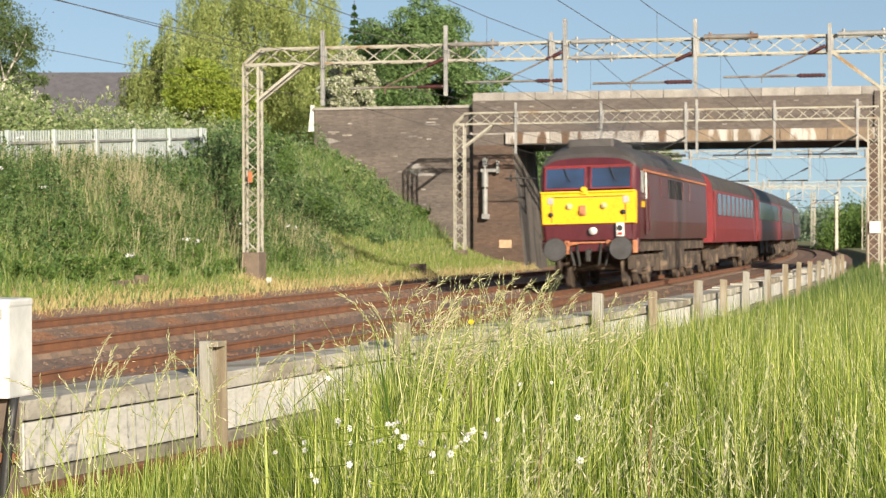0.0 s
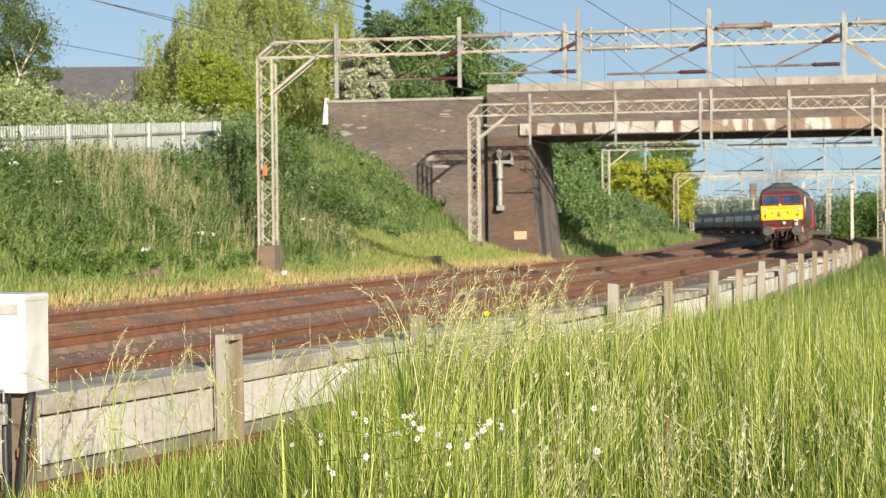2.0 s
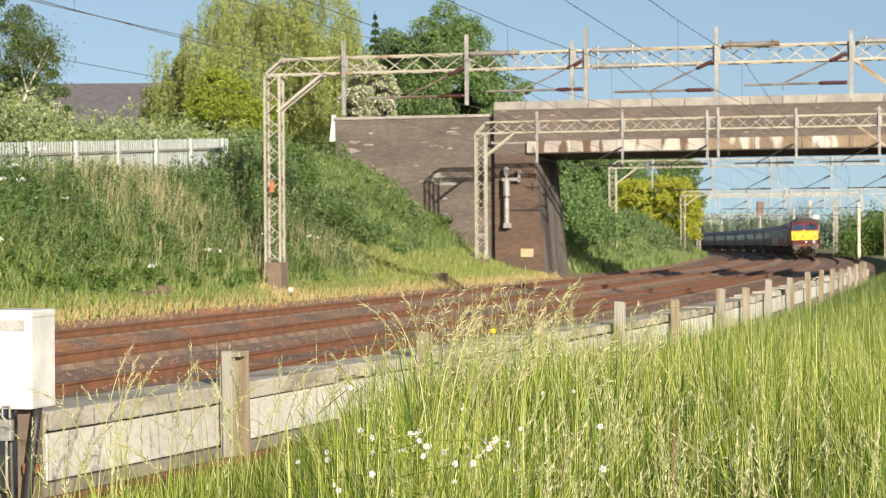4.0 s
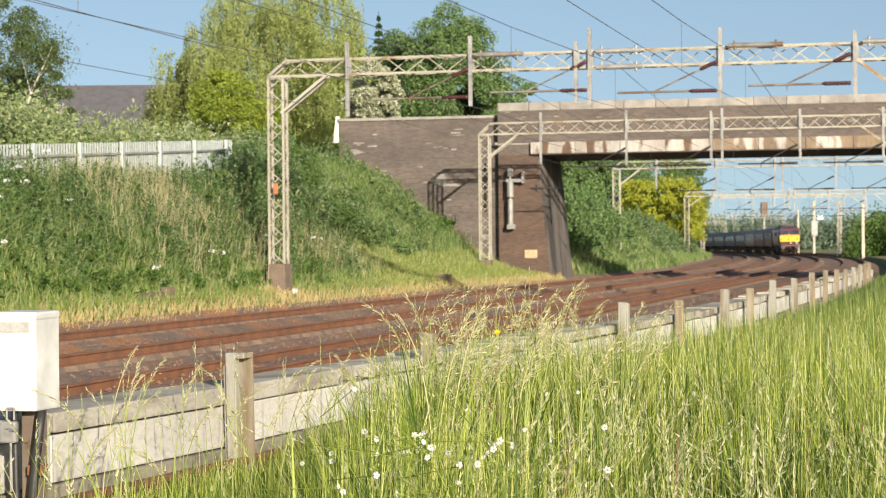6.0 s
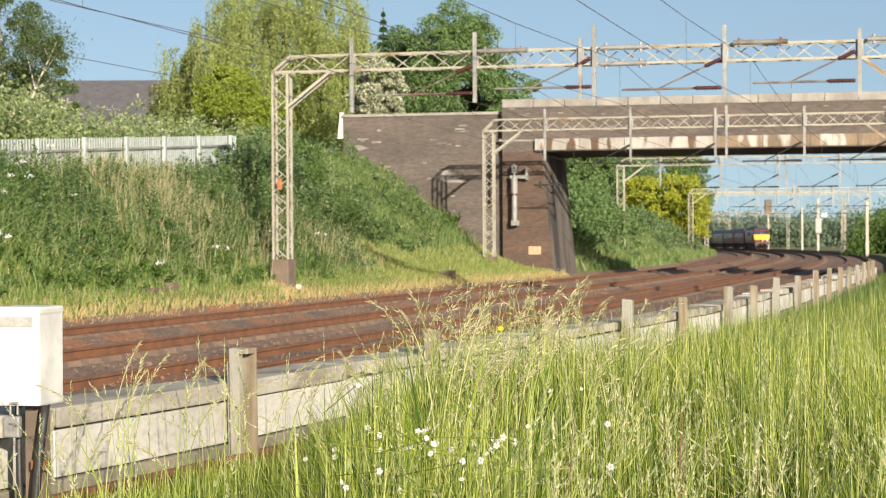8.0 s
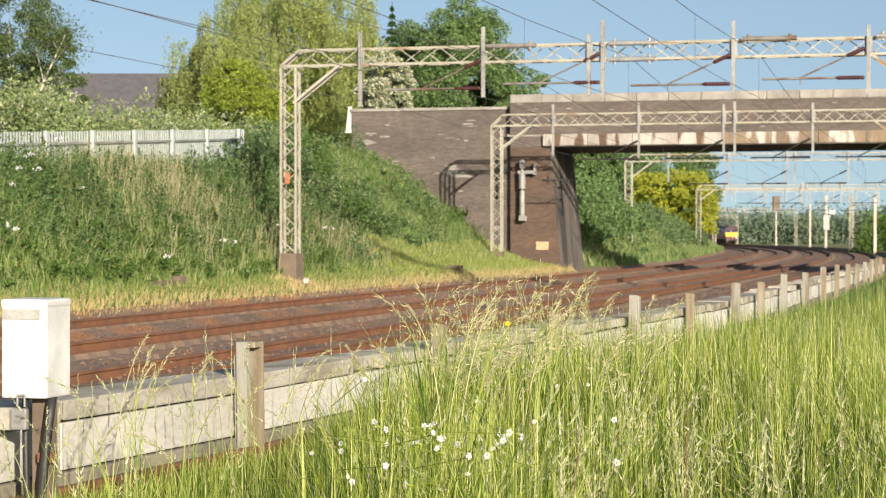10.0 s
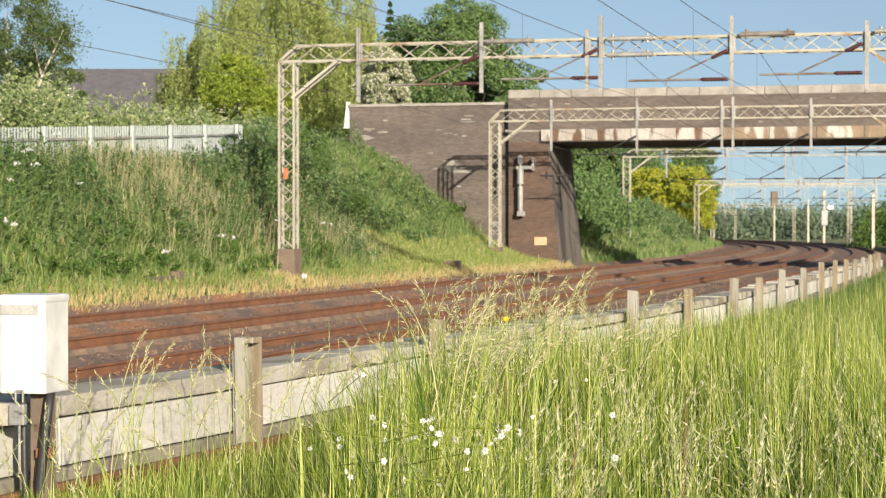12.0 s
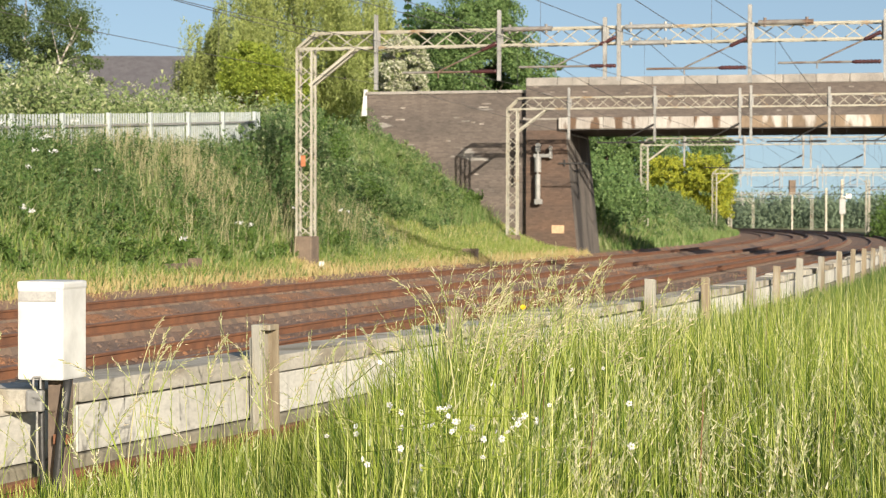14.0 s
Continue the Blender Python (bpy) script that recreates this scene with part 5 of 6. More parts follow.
        r = 0.32 + 0.6 * rr.random() ** 1.6
        mounds[rr.choices(list(mounds), (5, 1.2, 1, 3))[0]].append((q.x, q.y, q.z, r, r * rr.uniform(0.6, 1.0)))
    for k in range(60):      # taller shrubs along the top, round the end of the palisade
        s1 = rr.uniform(56.5, 75)
        p1 = max(20.2, 20.7 + 0.29 * (s1 - 66)) + 2.2 * rr.random()
        q = at(s1, p1, ground_z(s1, p1) - 0.2)
        top = 4.1 + 0.17 * (min(s1, 66) - 57) + 0.045 * max(0, s1 - 66) - rr.uniform(0, 0.9)
        mounds["leaf_bramble" if k % 4 else "leaf"].append((q.x, q.y, q.z, rr.uniform(0.6, 1.05), max(0.6, top - q.z)))
    for (leaf, spots), name, label in zip(mounds.items(), ("bramble_bank", "pale_scrub", "dark_scrub", "bank_scrub"),
                                          ("dense bramble scrub on the bank", "pale silvery patches in the scrub", "darker green shrubs in the bank scrub", "dull green scrub between the brambles")):
        bush_mass(name, label, spots, leaf, 0.068, 410, 4 + len(name))
    spots = []
    for _ in range(290):
        s1 = rr.uniform(22, 60)
        p1 = rr.uniform(17.9, 21.2)
        r = rr.uniform(0.3, 0.7)
        q = at(s1, p1, ground_z(s1, p1) - 0.1)
        spots.append((q.x, q.y, q.z, r, r * rr.uniform(0.8, 1.4)))
    bush_mass("bank_weeds", "leafy green weeds among the bank grass", spots, "leaf", 0.06, 420, 5)
    # tall nettles and willowherb standing in clumps among the grass
    cs = np.concatenate([rng.uniform(22, 62, 150), rng.uniform(56, 64, 40)])
    cp = np.concatenate([rng.uniform(18.3, 21.3, 150), rng.uniform(18.0, 20.5, 40)])
    s = np.repeat(cs, 17) + rng.normal(0, 0.42, len(cs) * 17)
    p = np.repeat(cp, 17) + rng.normal(0, 0.36, len(cs) * 17)
    low = np.clip((p - 17.3) / 1.5, 0.25, 1)
    low *= np.where(p > 20.5, 0.75, 1.0)
    stalks("nettle_stalks", "upright dull green nettles and willowherb on the bank", s, p, low * rng.uniform(0.6, 1.25, len(s)), "nettle", 0.05, 61)
    # cow parsley behind the palisade
    spots = []
    for _ in range(210):
        s1 = rr.uniform(30, 69)
        p1 = rr.uniform(22.4, 27.5)
        r = rr.uniform(0.7, 1.2)
        q = at(s1, p1, ground_z(s1, p1))
        spots.append((q.x, q.y, q.z, r, max(0.5, rr.uniform(1.7, 2.45) + 0.06 * (p1 - 22) - 0.8 * (crest(s1) - crest(55)))))
    bush_mass("hedge_growth", "pale green hedge growth behind the palisade", spots, "leaf_grey", 0.08, 150, 6)
    pts = []
    for x, y, z, r, h in spots:
        for _ in range(5):
            a = rr.uniform(0, 6.28)
            c = Vector((x + math.cos(a) * r * rr.random(), y + math.sin(a) * r * rr.random(), z + h * rr.uniform(0.55, 1.02)))
            pts += [c + Vector((rr.gauss(0, 0.07), rr.gauss(0, 0.07), rr.gauss(0, 0.025))) for _ in range(14)]
    v, f = leaves_at(np.array(pts), 0.026, rng)
    scatter_mesh("cow_parsley_heads", M["blossom"], v, f, "white flat cow parsley flower heads", "flower")
    pts = []
    for _ in range(26):
        s1, p1 = rr.uniform(26, 62), rr.uniform(17.6, 20.8)
        c = at(s1, p1, ground_z(s1, p1) + rr.uniform(0.8, 1.05))
        for _ in range(rr.randint(1, 2)):
            e = c + Vector((rr.gauss(0, 0.16), rr.gauss(0, 0.16), rr.gauss(0, 0.1)))
            pts += [e + Vector((rr.gauss(0, 0.04), rr.gauss(0, 0.04), rr.gauss(0, 0.02))) for _ in range(18)]
    v, f = leaves_at(np.array(pts), 0.03, rng)
    scatter_mesh("hogweed_heads", M["petal"], v, f, "white umbel flower heads on the bank", "flower")


def from_eye(x, y, d):
    """A spot d metres ahead of the eye; bearing x and depression y count in steps of 1/3650, level ahead being 784, 421."""
    return Vector(((x - 784) * d / 3650, d, 1.41 + (421 - y) * d / 3650))


def conifer(label, tip, base):
    """A slender spire: tiers of drooping sprays round a straight stem."""
    rng = np.random.default_rng(14)
    height = tip.z - base
    t = thing("conifer_tree", label, "tree", Matrix.Translation((tip.x, tip.y, base)))
    bm = bmesh.new()
    tube(bm, (0, 0, -0.2), (0, 0, height), 0.22, 0.02, seg=8, caps=False)
    part("trunk", bm, M["bark"], t)
    n = 9000
    tier = rng.integers(0, 26, n)
    u = (tier + rng.uniform(-0.2, 0.2, n)) / 26
    reach = 2.1 * (1 - u) * rng.uniform(0.05, 1.0, n) ** 0.7
    a = rng.integers(0, 9, n) * 0.7 + tier * 1.1 + rng.normal(0, 0.13, n)
    pts = np.stack([np.cos(a) * reach, np.sin(a) * reach, height * (0.1 + 0.9 * u) - reach * 0.22], 1)
    v, f = leaves_at(pts, 0.12, rng, narrow=0.4)
    ob = scatter_mesh("crown", M["leaf_dark"], v, f, "", "")
    ob.parent = t


def leaning_birch(foot, tip):
    """A thin pale birch stem leaning out of the hedge, forked twice, with sparse leaves."""
    rng = np.random.default_rng(71)
    t = thing("birch_tree", "slender white-stemmed birch leaning out of the hedge", "tree", Matrix.Translation((foot.x, foot.y, 3.0)))
    rise = Vector((0, 0, foot.z - 3.0))
    d = tip - foot
    bm = bmesh.new()
    a, k1, k2 = rise, rise + d * 0.38 + Vector((-0.12, 0, 0)), rise + d
    tube(bm, Vector((-0.3, 0, -0.2)), a, 0.085, 0.075, seg=8, caps=False)
    tube(bm, a, k1, 0.075, 0.06, seg=8, caps=False)
    tube(bm, k1, k2, 0.055, 0.02, seg=7, caps=False)
    ends = [k2]
    for u, x, z in ((0.38, 0.75, 0.25), (0.38, -0.35, 1.5), (0.62, 0.5, 0.7), (0.75, -0.3, 0.8)):
        st = a + d * u if u > 0.4 else k1
        en = st + Vector((x, 0, z))
        tube(bm, st, en, 0.035, 0.012, seg=6, caps=False)
        ends.append(en)
    part("trunk", bm, M["birch_bark"], t, smooth=True)
    pts = np.concatenate([np.array(e) + rng.normal(size=(700, 3)) * np.array([0.45, 0.45, 0.4]) for e in ends])
    v, f = leaves_at(pts, 0.055, rng)
    ob = scatter_mesh("crown", M["birch_leaf"], v, f, "", "")
    ob.parent = t


def trees():
    def put(name, label, x, top, d, wide, leaf, count, size, seed, base=3.0, **kw):
        v = from_eye(x, top, d)
        tree(name, label, (v.x, v.y, base), v.z - base, wide * d / 3650 / 2, leaf, count, size, seed, **kw)

    put("willow_tree", "large pale green weeping willow", 522, -80, 112, 425, "leaf_willow", 70000, 0.155, 1, trunk=0.5, weep=0.30, clumps=130, low=0.22)
    put("willow_tree", "pale green weeping willow with trailing branches", 356, 48, 112, 125, "leaf_willow", 30000, 0.12, 21, trunk=0.35, weep=0.32, clumps=50, low=0.3)
    put("lime_green_tree", "bright yellow-green round bush above the hedge", 432, 92, 92, 205, "leaf_lime", 30000, 0.10, 2, low=0.02, clumps=70)
    put("broadleaf_tree", "dark green broadleaf tree behind the bridge approach", 830, -5, 135, 260, "leaf_tree", 44000, 0.155, 3, low=0.05, clumps=130, trunk=0.4)
    put("broadleaf_tree", "mid green broadleaf tree behind the bridge approach", 735, 30, 140, 225, "leaf_tree", 28000, 0.155, 4, low=0.05, clumps=90)
    conifer("dark green conifer with a pointed spire", from_eye(702, 2, 138), 3.0)
    put("hawthorn_tree", "hawthorn tree covered in creamy white blossom", 692, 72, 100, 115, "blossom", 16000, 0.10, 5, low=0.45, clumps=50)
    put("shaded_tree", "dull green tree behind the line portal", 595, 100, 122, 200, "leaf_tree", 16000, 0.14, 6, low=0.02, clumps=60)
    put("birch_tree", "grey-green birch tree with a pale slender trunk", 22, -75, 92, 230, "birch_leaf", 20000, 0.095, 7, low=0.18, clumps=75, bark="birch_bark", trunk=0.2, limbs=16)
    put("birch_tree", "grey-green birch tree with drooping twigs", 112, 30, 94, 110, "birch_leaf", 9000, 0.09, 8, low=0.1, clumps=45, bark="birch_bark", trunk=0.14, limbs=14)
    leaning_birch(from_eye(70, 195, 88), from_eye(125, 60, 88))
    for x, top, wide in ((165, 121, 120), (222, 114, 110), (290, 118, 130), (345, 122, 110)):
        put("low_tree", "green tree beyond the slate roof", x, top, 176, wide, "leaf", 6000, 0.17, x, low=0.3, clumps=50)
    put("broadleaf_tree", "dark green tree beyond the bridge parapet", 955, 125, 140, 110, "leaf_tree", 9000, 0.16, 18, low=0.05, clumps=50)
    # beyond the bridge, on the far bank
    rr = random.Random(31)
    spots, gold = [], []
    for _ in range(240):
        s1 = rr.uniform(101, 185)
        p1 = rr.uniform(19.2, 27) + toe(s1)
        q = at(s1, p1, ground_z(s1, p1) - 0.2)
        r = rr.uniform(0.9, 1.8) * (1 - 0.52 * smooth(124, 142, s1))
        spots.append((q.x, q.y, q.z, r, r * rr.uniform(1.0, 1.7)))
    low = []
    for _ in range(150):
        s1 = rr.uniform(101, 190)
        p1 = rr.uniform(18.3, 21) + toe(s1)
        q = at(s1, p1, ground_z(s1, p1) - 0.2)
        r = rr.uniform(0.4, 1.0)
        low.append((q.x, q.y, q.z, r, r * rr.uniform(0.6, 1.2)))
    for _ in range(60):
        s1 = rr.uniform(150, 200)
        p1 = rr.uniform(18.6, 20.4) + toe(s1)
        q = at(s1, p1, ground_z(s1, p1) - 0.2)
        r = rr.uniform(0.6, 1.2)
        low.append((q.x, q.y, q.z, r, r * rr.uniform(1.0, 1.7)))
    for _ in range(14):      # the last bushes before the far curve
        q = from_eye(rr.uniform(1236, 1268), 436, rr.uniform(194, 202))
        low.append((q.x, q.y, q.z - 0.3, 0.55, rr.uniform(1.6, 2.9)))
    bush_mass("bank_undergrowth", "paler green undergrowth on the bank beyond the bridge", low, "leaf_bramble", 0.11, 170, 36)
    bush_mass("bank_shrubs", "dense green shrubs on the bank beyond the bridge", spots, "leaf_tree", 0.145, 190, 32)
    for _ in range(150):
        x = min(1262, max(1135, rr.gauss(1204, 44)))
        q = from_eye(x, rr.uniform(302, 402) + 0.002 * (x - 1195) ** 2, rr.uniform(194, 206))
        gold.append((q.x, q.y, q.z - 0.6, rr.uniform(0.6, 1.3), rr.uniform(0.6, 1.4)))
    bush_mass("golden_shrub", "bright golden-yellow flowering shrub", gold, "leaf_yellow", 0.13, 230, 33)
    for x, top, d, w in ((1055, 230, 135, 130), (1110, 225, 225, 190), (1180, 220, 232, 190), (1238, 235, 236, 100)):
        put("bank_tree", "green tree on the bank beyond the bridge", x, top, d, w, "leaf_tree", 10000, 0.19, int(x), low=0.02, clumps=80, base=2.0)
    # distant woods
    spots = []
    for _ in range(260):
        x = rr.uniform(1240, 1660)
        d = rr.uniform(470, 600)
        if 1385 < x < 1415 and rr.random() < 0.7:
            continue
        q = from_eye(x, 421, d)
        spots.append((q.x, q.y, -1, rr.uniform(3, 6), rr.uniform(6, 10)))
    bush_mass("distant_woods", "line of distant trees with haze in their leaf colour", spots, "leaf_hazed", 0.5, 6.5, 34)
    spots = []
    for _ in range(110):
        x = rr.uniform(1540, 1800)
        d = rr.uniform(215, 290)
        q = from_eye(x, 421, d)
        spots.append((q.x, q.y, -0.2, rr.uniform(1.5, 2.8), rr.uniform(3.5, 6.0)))
    bush_mass("lineside_thicket", "dark green thicket beside the line", spots, "leaf", 0.22, 34, 35)


def palisade():
    t = thing("palisade_fence", "galvanised steel palisade fence along the bank top", "fence")

    def top(s):
        return 3.93 + 0.055 * (s - 45)

    bm = bmesh.new()
    box(bm, -0.03, -0.02, -1.85, 0.03, 0.02, 0.0)
    bm.verts.ensure_lookup_table()
    for v in bm.verts:
        if v.co.z > -0.01:
            v.co.x *= 0.4
    pale = part("pale", bm, M["palisade"], t)
    bm = bmesh.new()
    box(bm, -0.06, -0.05, -2.2, 0.06, 0.05, 0.02, bevel=0.01)
    post = part("post", bm, M["palisade"], t)
    s, k = 24.0, 0
    turn = Matrix.Rotation(radians(90), 4, "Z")
    made = False
    while s < 60.5:
        m = frame_at(s, 21.4, top(s)) @ turn
        if k % 17 == 0:
            if made:
                share("post", post.data, t, frame_at(s, 21.33, top(s)) @ turn)
            else:
                post.matrix_basis, pale.matrix_basis, made = frame_at(s, 21.33, top(s)) @ turn, m, True
        elif s > 30:
            share("pale", pale.data, t, m)
        s += 0.162
        k += 1
    for dz in (-0.3, -1.5):
        bm = bmesh.new()
        loft(bm, [[at(a, 21.35 + x, top(a) + dz + z) for x, z in ((-0.027, -0.027), (0.027, -0.027), (0.027, 0.027), (-0.027, 0.027))] for a in range(24, 61, 3)])
        part("rail", bm, M["dull_steel"], t, "dull grey fence rail")


def barn():
    q = from_eye(230, 170, 150)
    t = thing("slate_roofed_building", "long low building with a dark slate roof", "building", Matrix.Translation((q.x, q.y, 0)))
    bm = bmesh.new()
    box(bm, -8, 0, 0, 12, 9, 10.3)
    part("wall", bm, M["brick"], t)
    bm = bmesh.new()
    loft(bm, [[(x, -0.4, 10.2), (x, 4.5, 13.75), (x, 9.4, 10.2), (x, 9.4, 10.0), (x, 4.5, 13.55), (x, -0.4, 10.0)] for x in (-8.4, 12.4)])
    part("roof", bm, M["slate"], t, "dark slate pitched roof")


# ---- overhead line ----
PORTAL_S = [53.7, 84.9, 125, 195, 245, 290, 335, 380, 430, 470]


def overhead():
    masts = [(2.06, 0.45, 1.15), (5.46, 0.5, 0.95), (8.3, 0.25, 0.95), (8.67, 0.6, 1.0), (12.08, 0.5, 1.1), (15.5, 0.3, 1.05)]
    arms = [(5.4, 5.4, -2.6), (8.6, 5.5, -2.6), (12.0, 5.4, -2.6), (15.4, 5.5, -2.6)]
    near = portal("pale grey lattice steel portal spanning the tracks", frame_at(53.7, 17.66), 17.0, 6.52, masts=masts, drops=arms, left_base=0.05, knee=1.45)
    for x0, x1, z, look_of in ((8.85, 10.05, 6.50, "dull_steel"), (8.85, 10.05, 6.08, "dull_steel"), (12.3, 13.7, 6.54, "steel_old"), (5.6, 6.9, 6.50, "steel_old"), (15.7, 17.0, 6.54, "dull_steel")):
        bm = bmesh.new()
        tube(bm, (x0, -0.3, z), (x1, -0.3, z), 0.065, seg=10)
        for k in (0.12, 0.88):
            tube(bm, (x0 + (x1 - x0) * k, -0.3, z - 0.12), (x0 + (x1 - x0) * k, -0.3, z + 0.12), 0.04, seg=8)
        part("feeder_bar", bm, M[look_of], near)
    bm = bmesh.new()
    box(bm, -0.07, -0.24, 2.9, 0.06, -0.22, 3.2)
    part("warning_plate", bm, M["orange_paint"], near, "small orange warning plate")
    bm = bmesh.new()
    box(bm, -0.06, -0.05, -0.2, 0.06, 0.05, 0.32, bevel=0.01)
    mk = tagged(part("marker_post", bm, M["white_paint"]), "short white marker post beside the ballast", "post")
    mk.matrix_basis = frame_at(53.2, 17.05, 0.0)
    bm = bmesh.new()
    box(bm, -0.25, -0.2, -0.2, 0.25, 0.2, 0.32, bevel=0.02)
    tb = tagged(part("trackside_box", bm, M["footing"]), "small brown trackside box at the bank foot", "box")
    tb.matrix_basis = frame_at(70.5, 17.1, 0.14)
    bm = bmesh.new()
    box(bm, -0.06, -0.95, -0.2, 0.06, 0.95, 0.24, bevel=0.015)
    box(bm, -0.12, 0.62, -0.2, 0.1, 0.98, 0.34, bevel=0.015)
    sl = tagged(part("trackside_plank", bm, M["sleeper"]), "old brown timber edging in the bank grass", "timber")
    sl.matrix_basis = frame_at(44.2, 17.5, 0.2)
    masts2 = [(2.45, 0.4, 1.3), (6.05, 0.4, 1.4), (9.55, 0.3, 1.3), (10.0, 0.4, 1.4), (13.15, 0.3, 1.3), (16.45, 0.3, 1.3)]
    arms2 = [(6.05, 4.7, -2.4), (9.55, 4.7, -2.4), (13.05, 4.7, -2.4), (16.45, 4.7, -2.4)]
    second = portal("pale lattice steel portal before the bridge", frame_at(84.9, 18.78), 17.08, 6.6, depth=0.46, masts=masts2, drops=arms2, left_base=-0.1, arm="black")
    bm = bmesh.new()
    box(bm, 16.92, -0.37, 1.5, 17.38, -0.2, 1.97, bevel=0.02)
    part("equipment_box", bm, M["white_paint"], second, "small white equipment box")
    for s, p, top in ((125, 18.9, 6.5), (195, 19.7, 6.4), (245, 19.5, 7.3), (290, 19.3, 8.3), (380, 18.8, 6.8), (470, 18.5, 6.8)):
        portal("pale lattice steel portal farther along the line", frame_at(s, p), 18.8, top, masts=masts2, drops=arms2, left_base=-0.1, arm="black")
    # wires over each track
    stops = [-45, 0] + PORTAL_S
    heights = {0: 5.05, 53.7: 5.05, 84.9: 4.75}
    for key, (p, mid, half) in TRACKS.items():
        low, high = [], []
        for a, b in zip(stops, stops[1:]):
            za, zb = heights.get(a, 4.95), heights.get(b, 4.95)
            ca, cb = (0.75 if a == 84.9 else 1.15), (0.75 if b == 84.9 else 1.15)
            for k in range(8):
                u = k / 8
                s = a + (b - a) * u
                low.append(at(s, p, za + (zb - za) * u - 4 * u * (1 - u) * (0.3 if a < 50 else 0.0)))
                sag = 4 * u * (1 - u) * (0.55 if a < 50 else 0.25)
                high.append(at(s, p, za + ca + (zb + cb - za - ca) * u - sag))
        cable("contact_wire", low, 0.0065)
        cable("catenary_wire", high, 0.008)
        bm = bmesh.new()
        for i in range(2, len(low) - 40, 2):
            tube(bm, low[i], high[i], 0.004, seg=4, caps=False)
        tagged(part("dropper_wires", bm, M["wire"]), "thin vertical dropper wires", "wire", "overhead wires", kind="stuff")


# ---- train ----


def bogie(parent, y, wheelbase, name="bogie", wheels=2, r=0.52):
    b = bmesh.new()
    for x in (-0.98, 0.98):
        box(b, x - 0.09, y - wheelbase / 2 - 0.75, 0.48, x + 0.09, y + wheelbase / 2 + 0.75, 0.86, bevel=0.03)
        for k in range(wheels):
            yy = y - wheelbase / 2 + wheelbase * k / (wheels - 1)
            box(b, x - 0.16, yy - 0.2, 0.36, x + 0.16, yy + 0.2, 0.74, bevel=0.03)
            for q in (-0.42, 0.42):
                tube(b, (x, yy + q, 0.42), (x, yy + q, 0.8), 0.11, seg=9)
        box(b, x - 0.12, y - 0.35, 0.3, x + 0.12, y + 0.35, 0.62, bevel=0.03)
    box(b, -0.9, y - 0.6, 0.45, 0.9, y + 0.6, 0.95)
    bg = part(name, b, M["under"], parent)
    for k in range(wheels):
        yy = y - wheelbase / 2 + wheelbase * k / (wheels - 1)
        w = bmesh.new()
        for x in (-0.75, 0.75):
            tube(w, (x - 0.065, yy, r), (x + 0.065, yy, r), r, seg=22)
        tube(w, (-0.8, yy, r), (0.8, yy, r), 0.09, seg=8)
        part("wheelset", w, M["under"], bg)


def profile(half, bottom, cant, top, n=8):
    """A vehicle's cross-section: straight sides and an arched roof."""
    pts = [(half * 0.97, bottom), (half, bottom + 0.5), (half, (bottom + cant) / 2 + 0.3), (half * 0.985, cant)]
    for k in range(1, n):
        a = math.pi / 2 * k / n
        pts.append((half * 0.985 * math.cos(a) ** 0.75, cant + (top - cant) * math.sin(a) ** 0.95))
    pts.append((0.0, top))
    return pts + [(-x, z) for x, z in reversed(pts[:-1])]


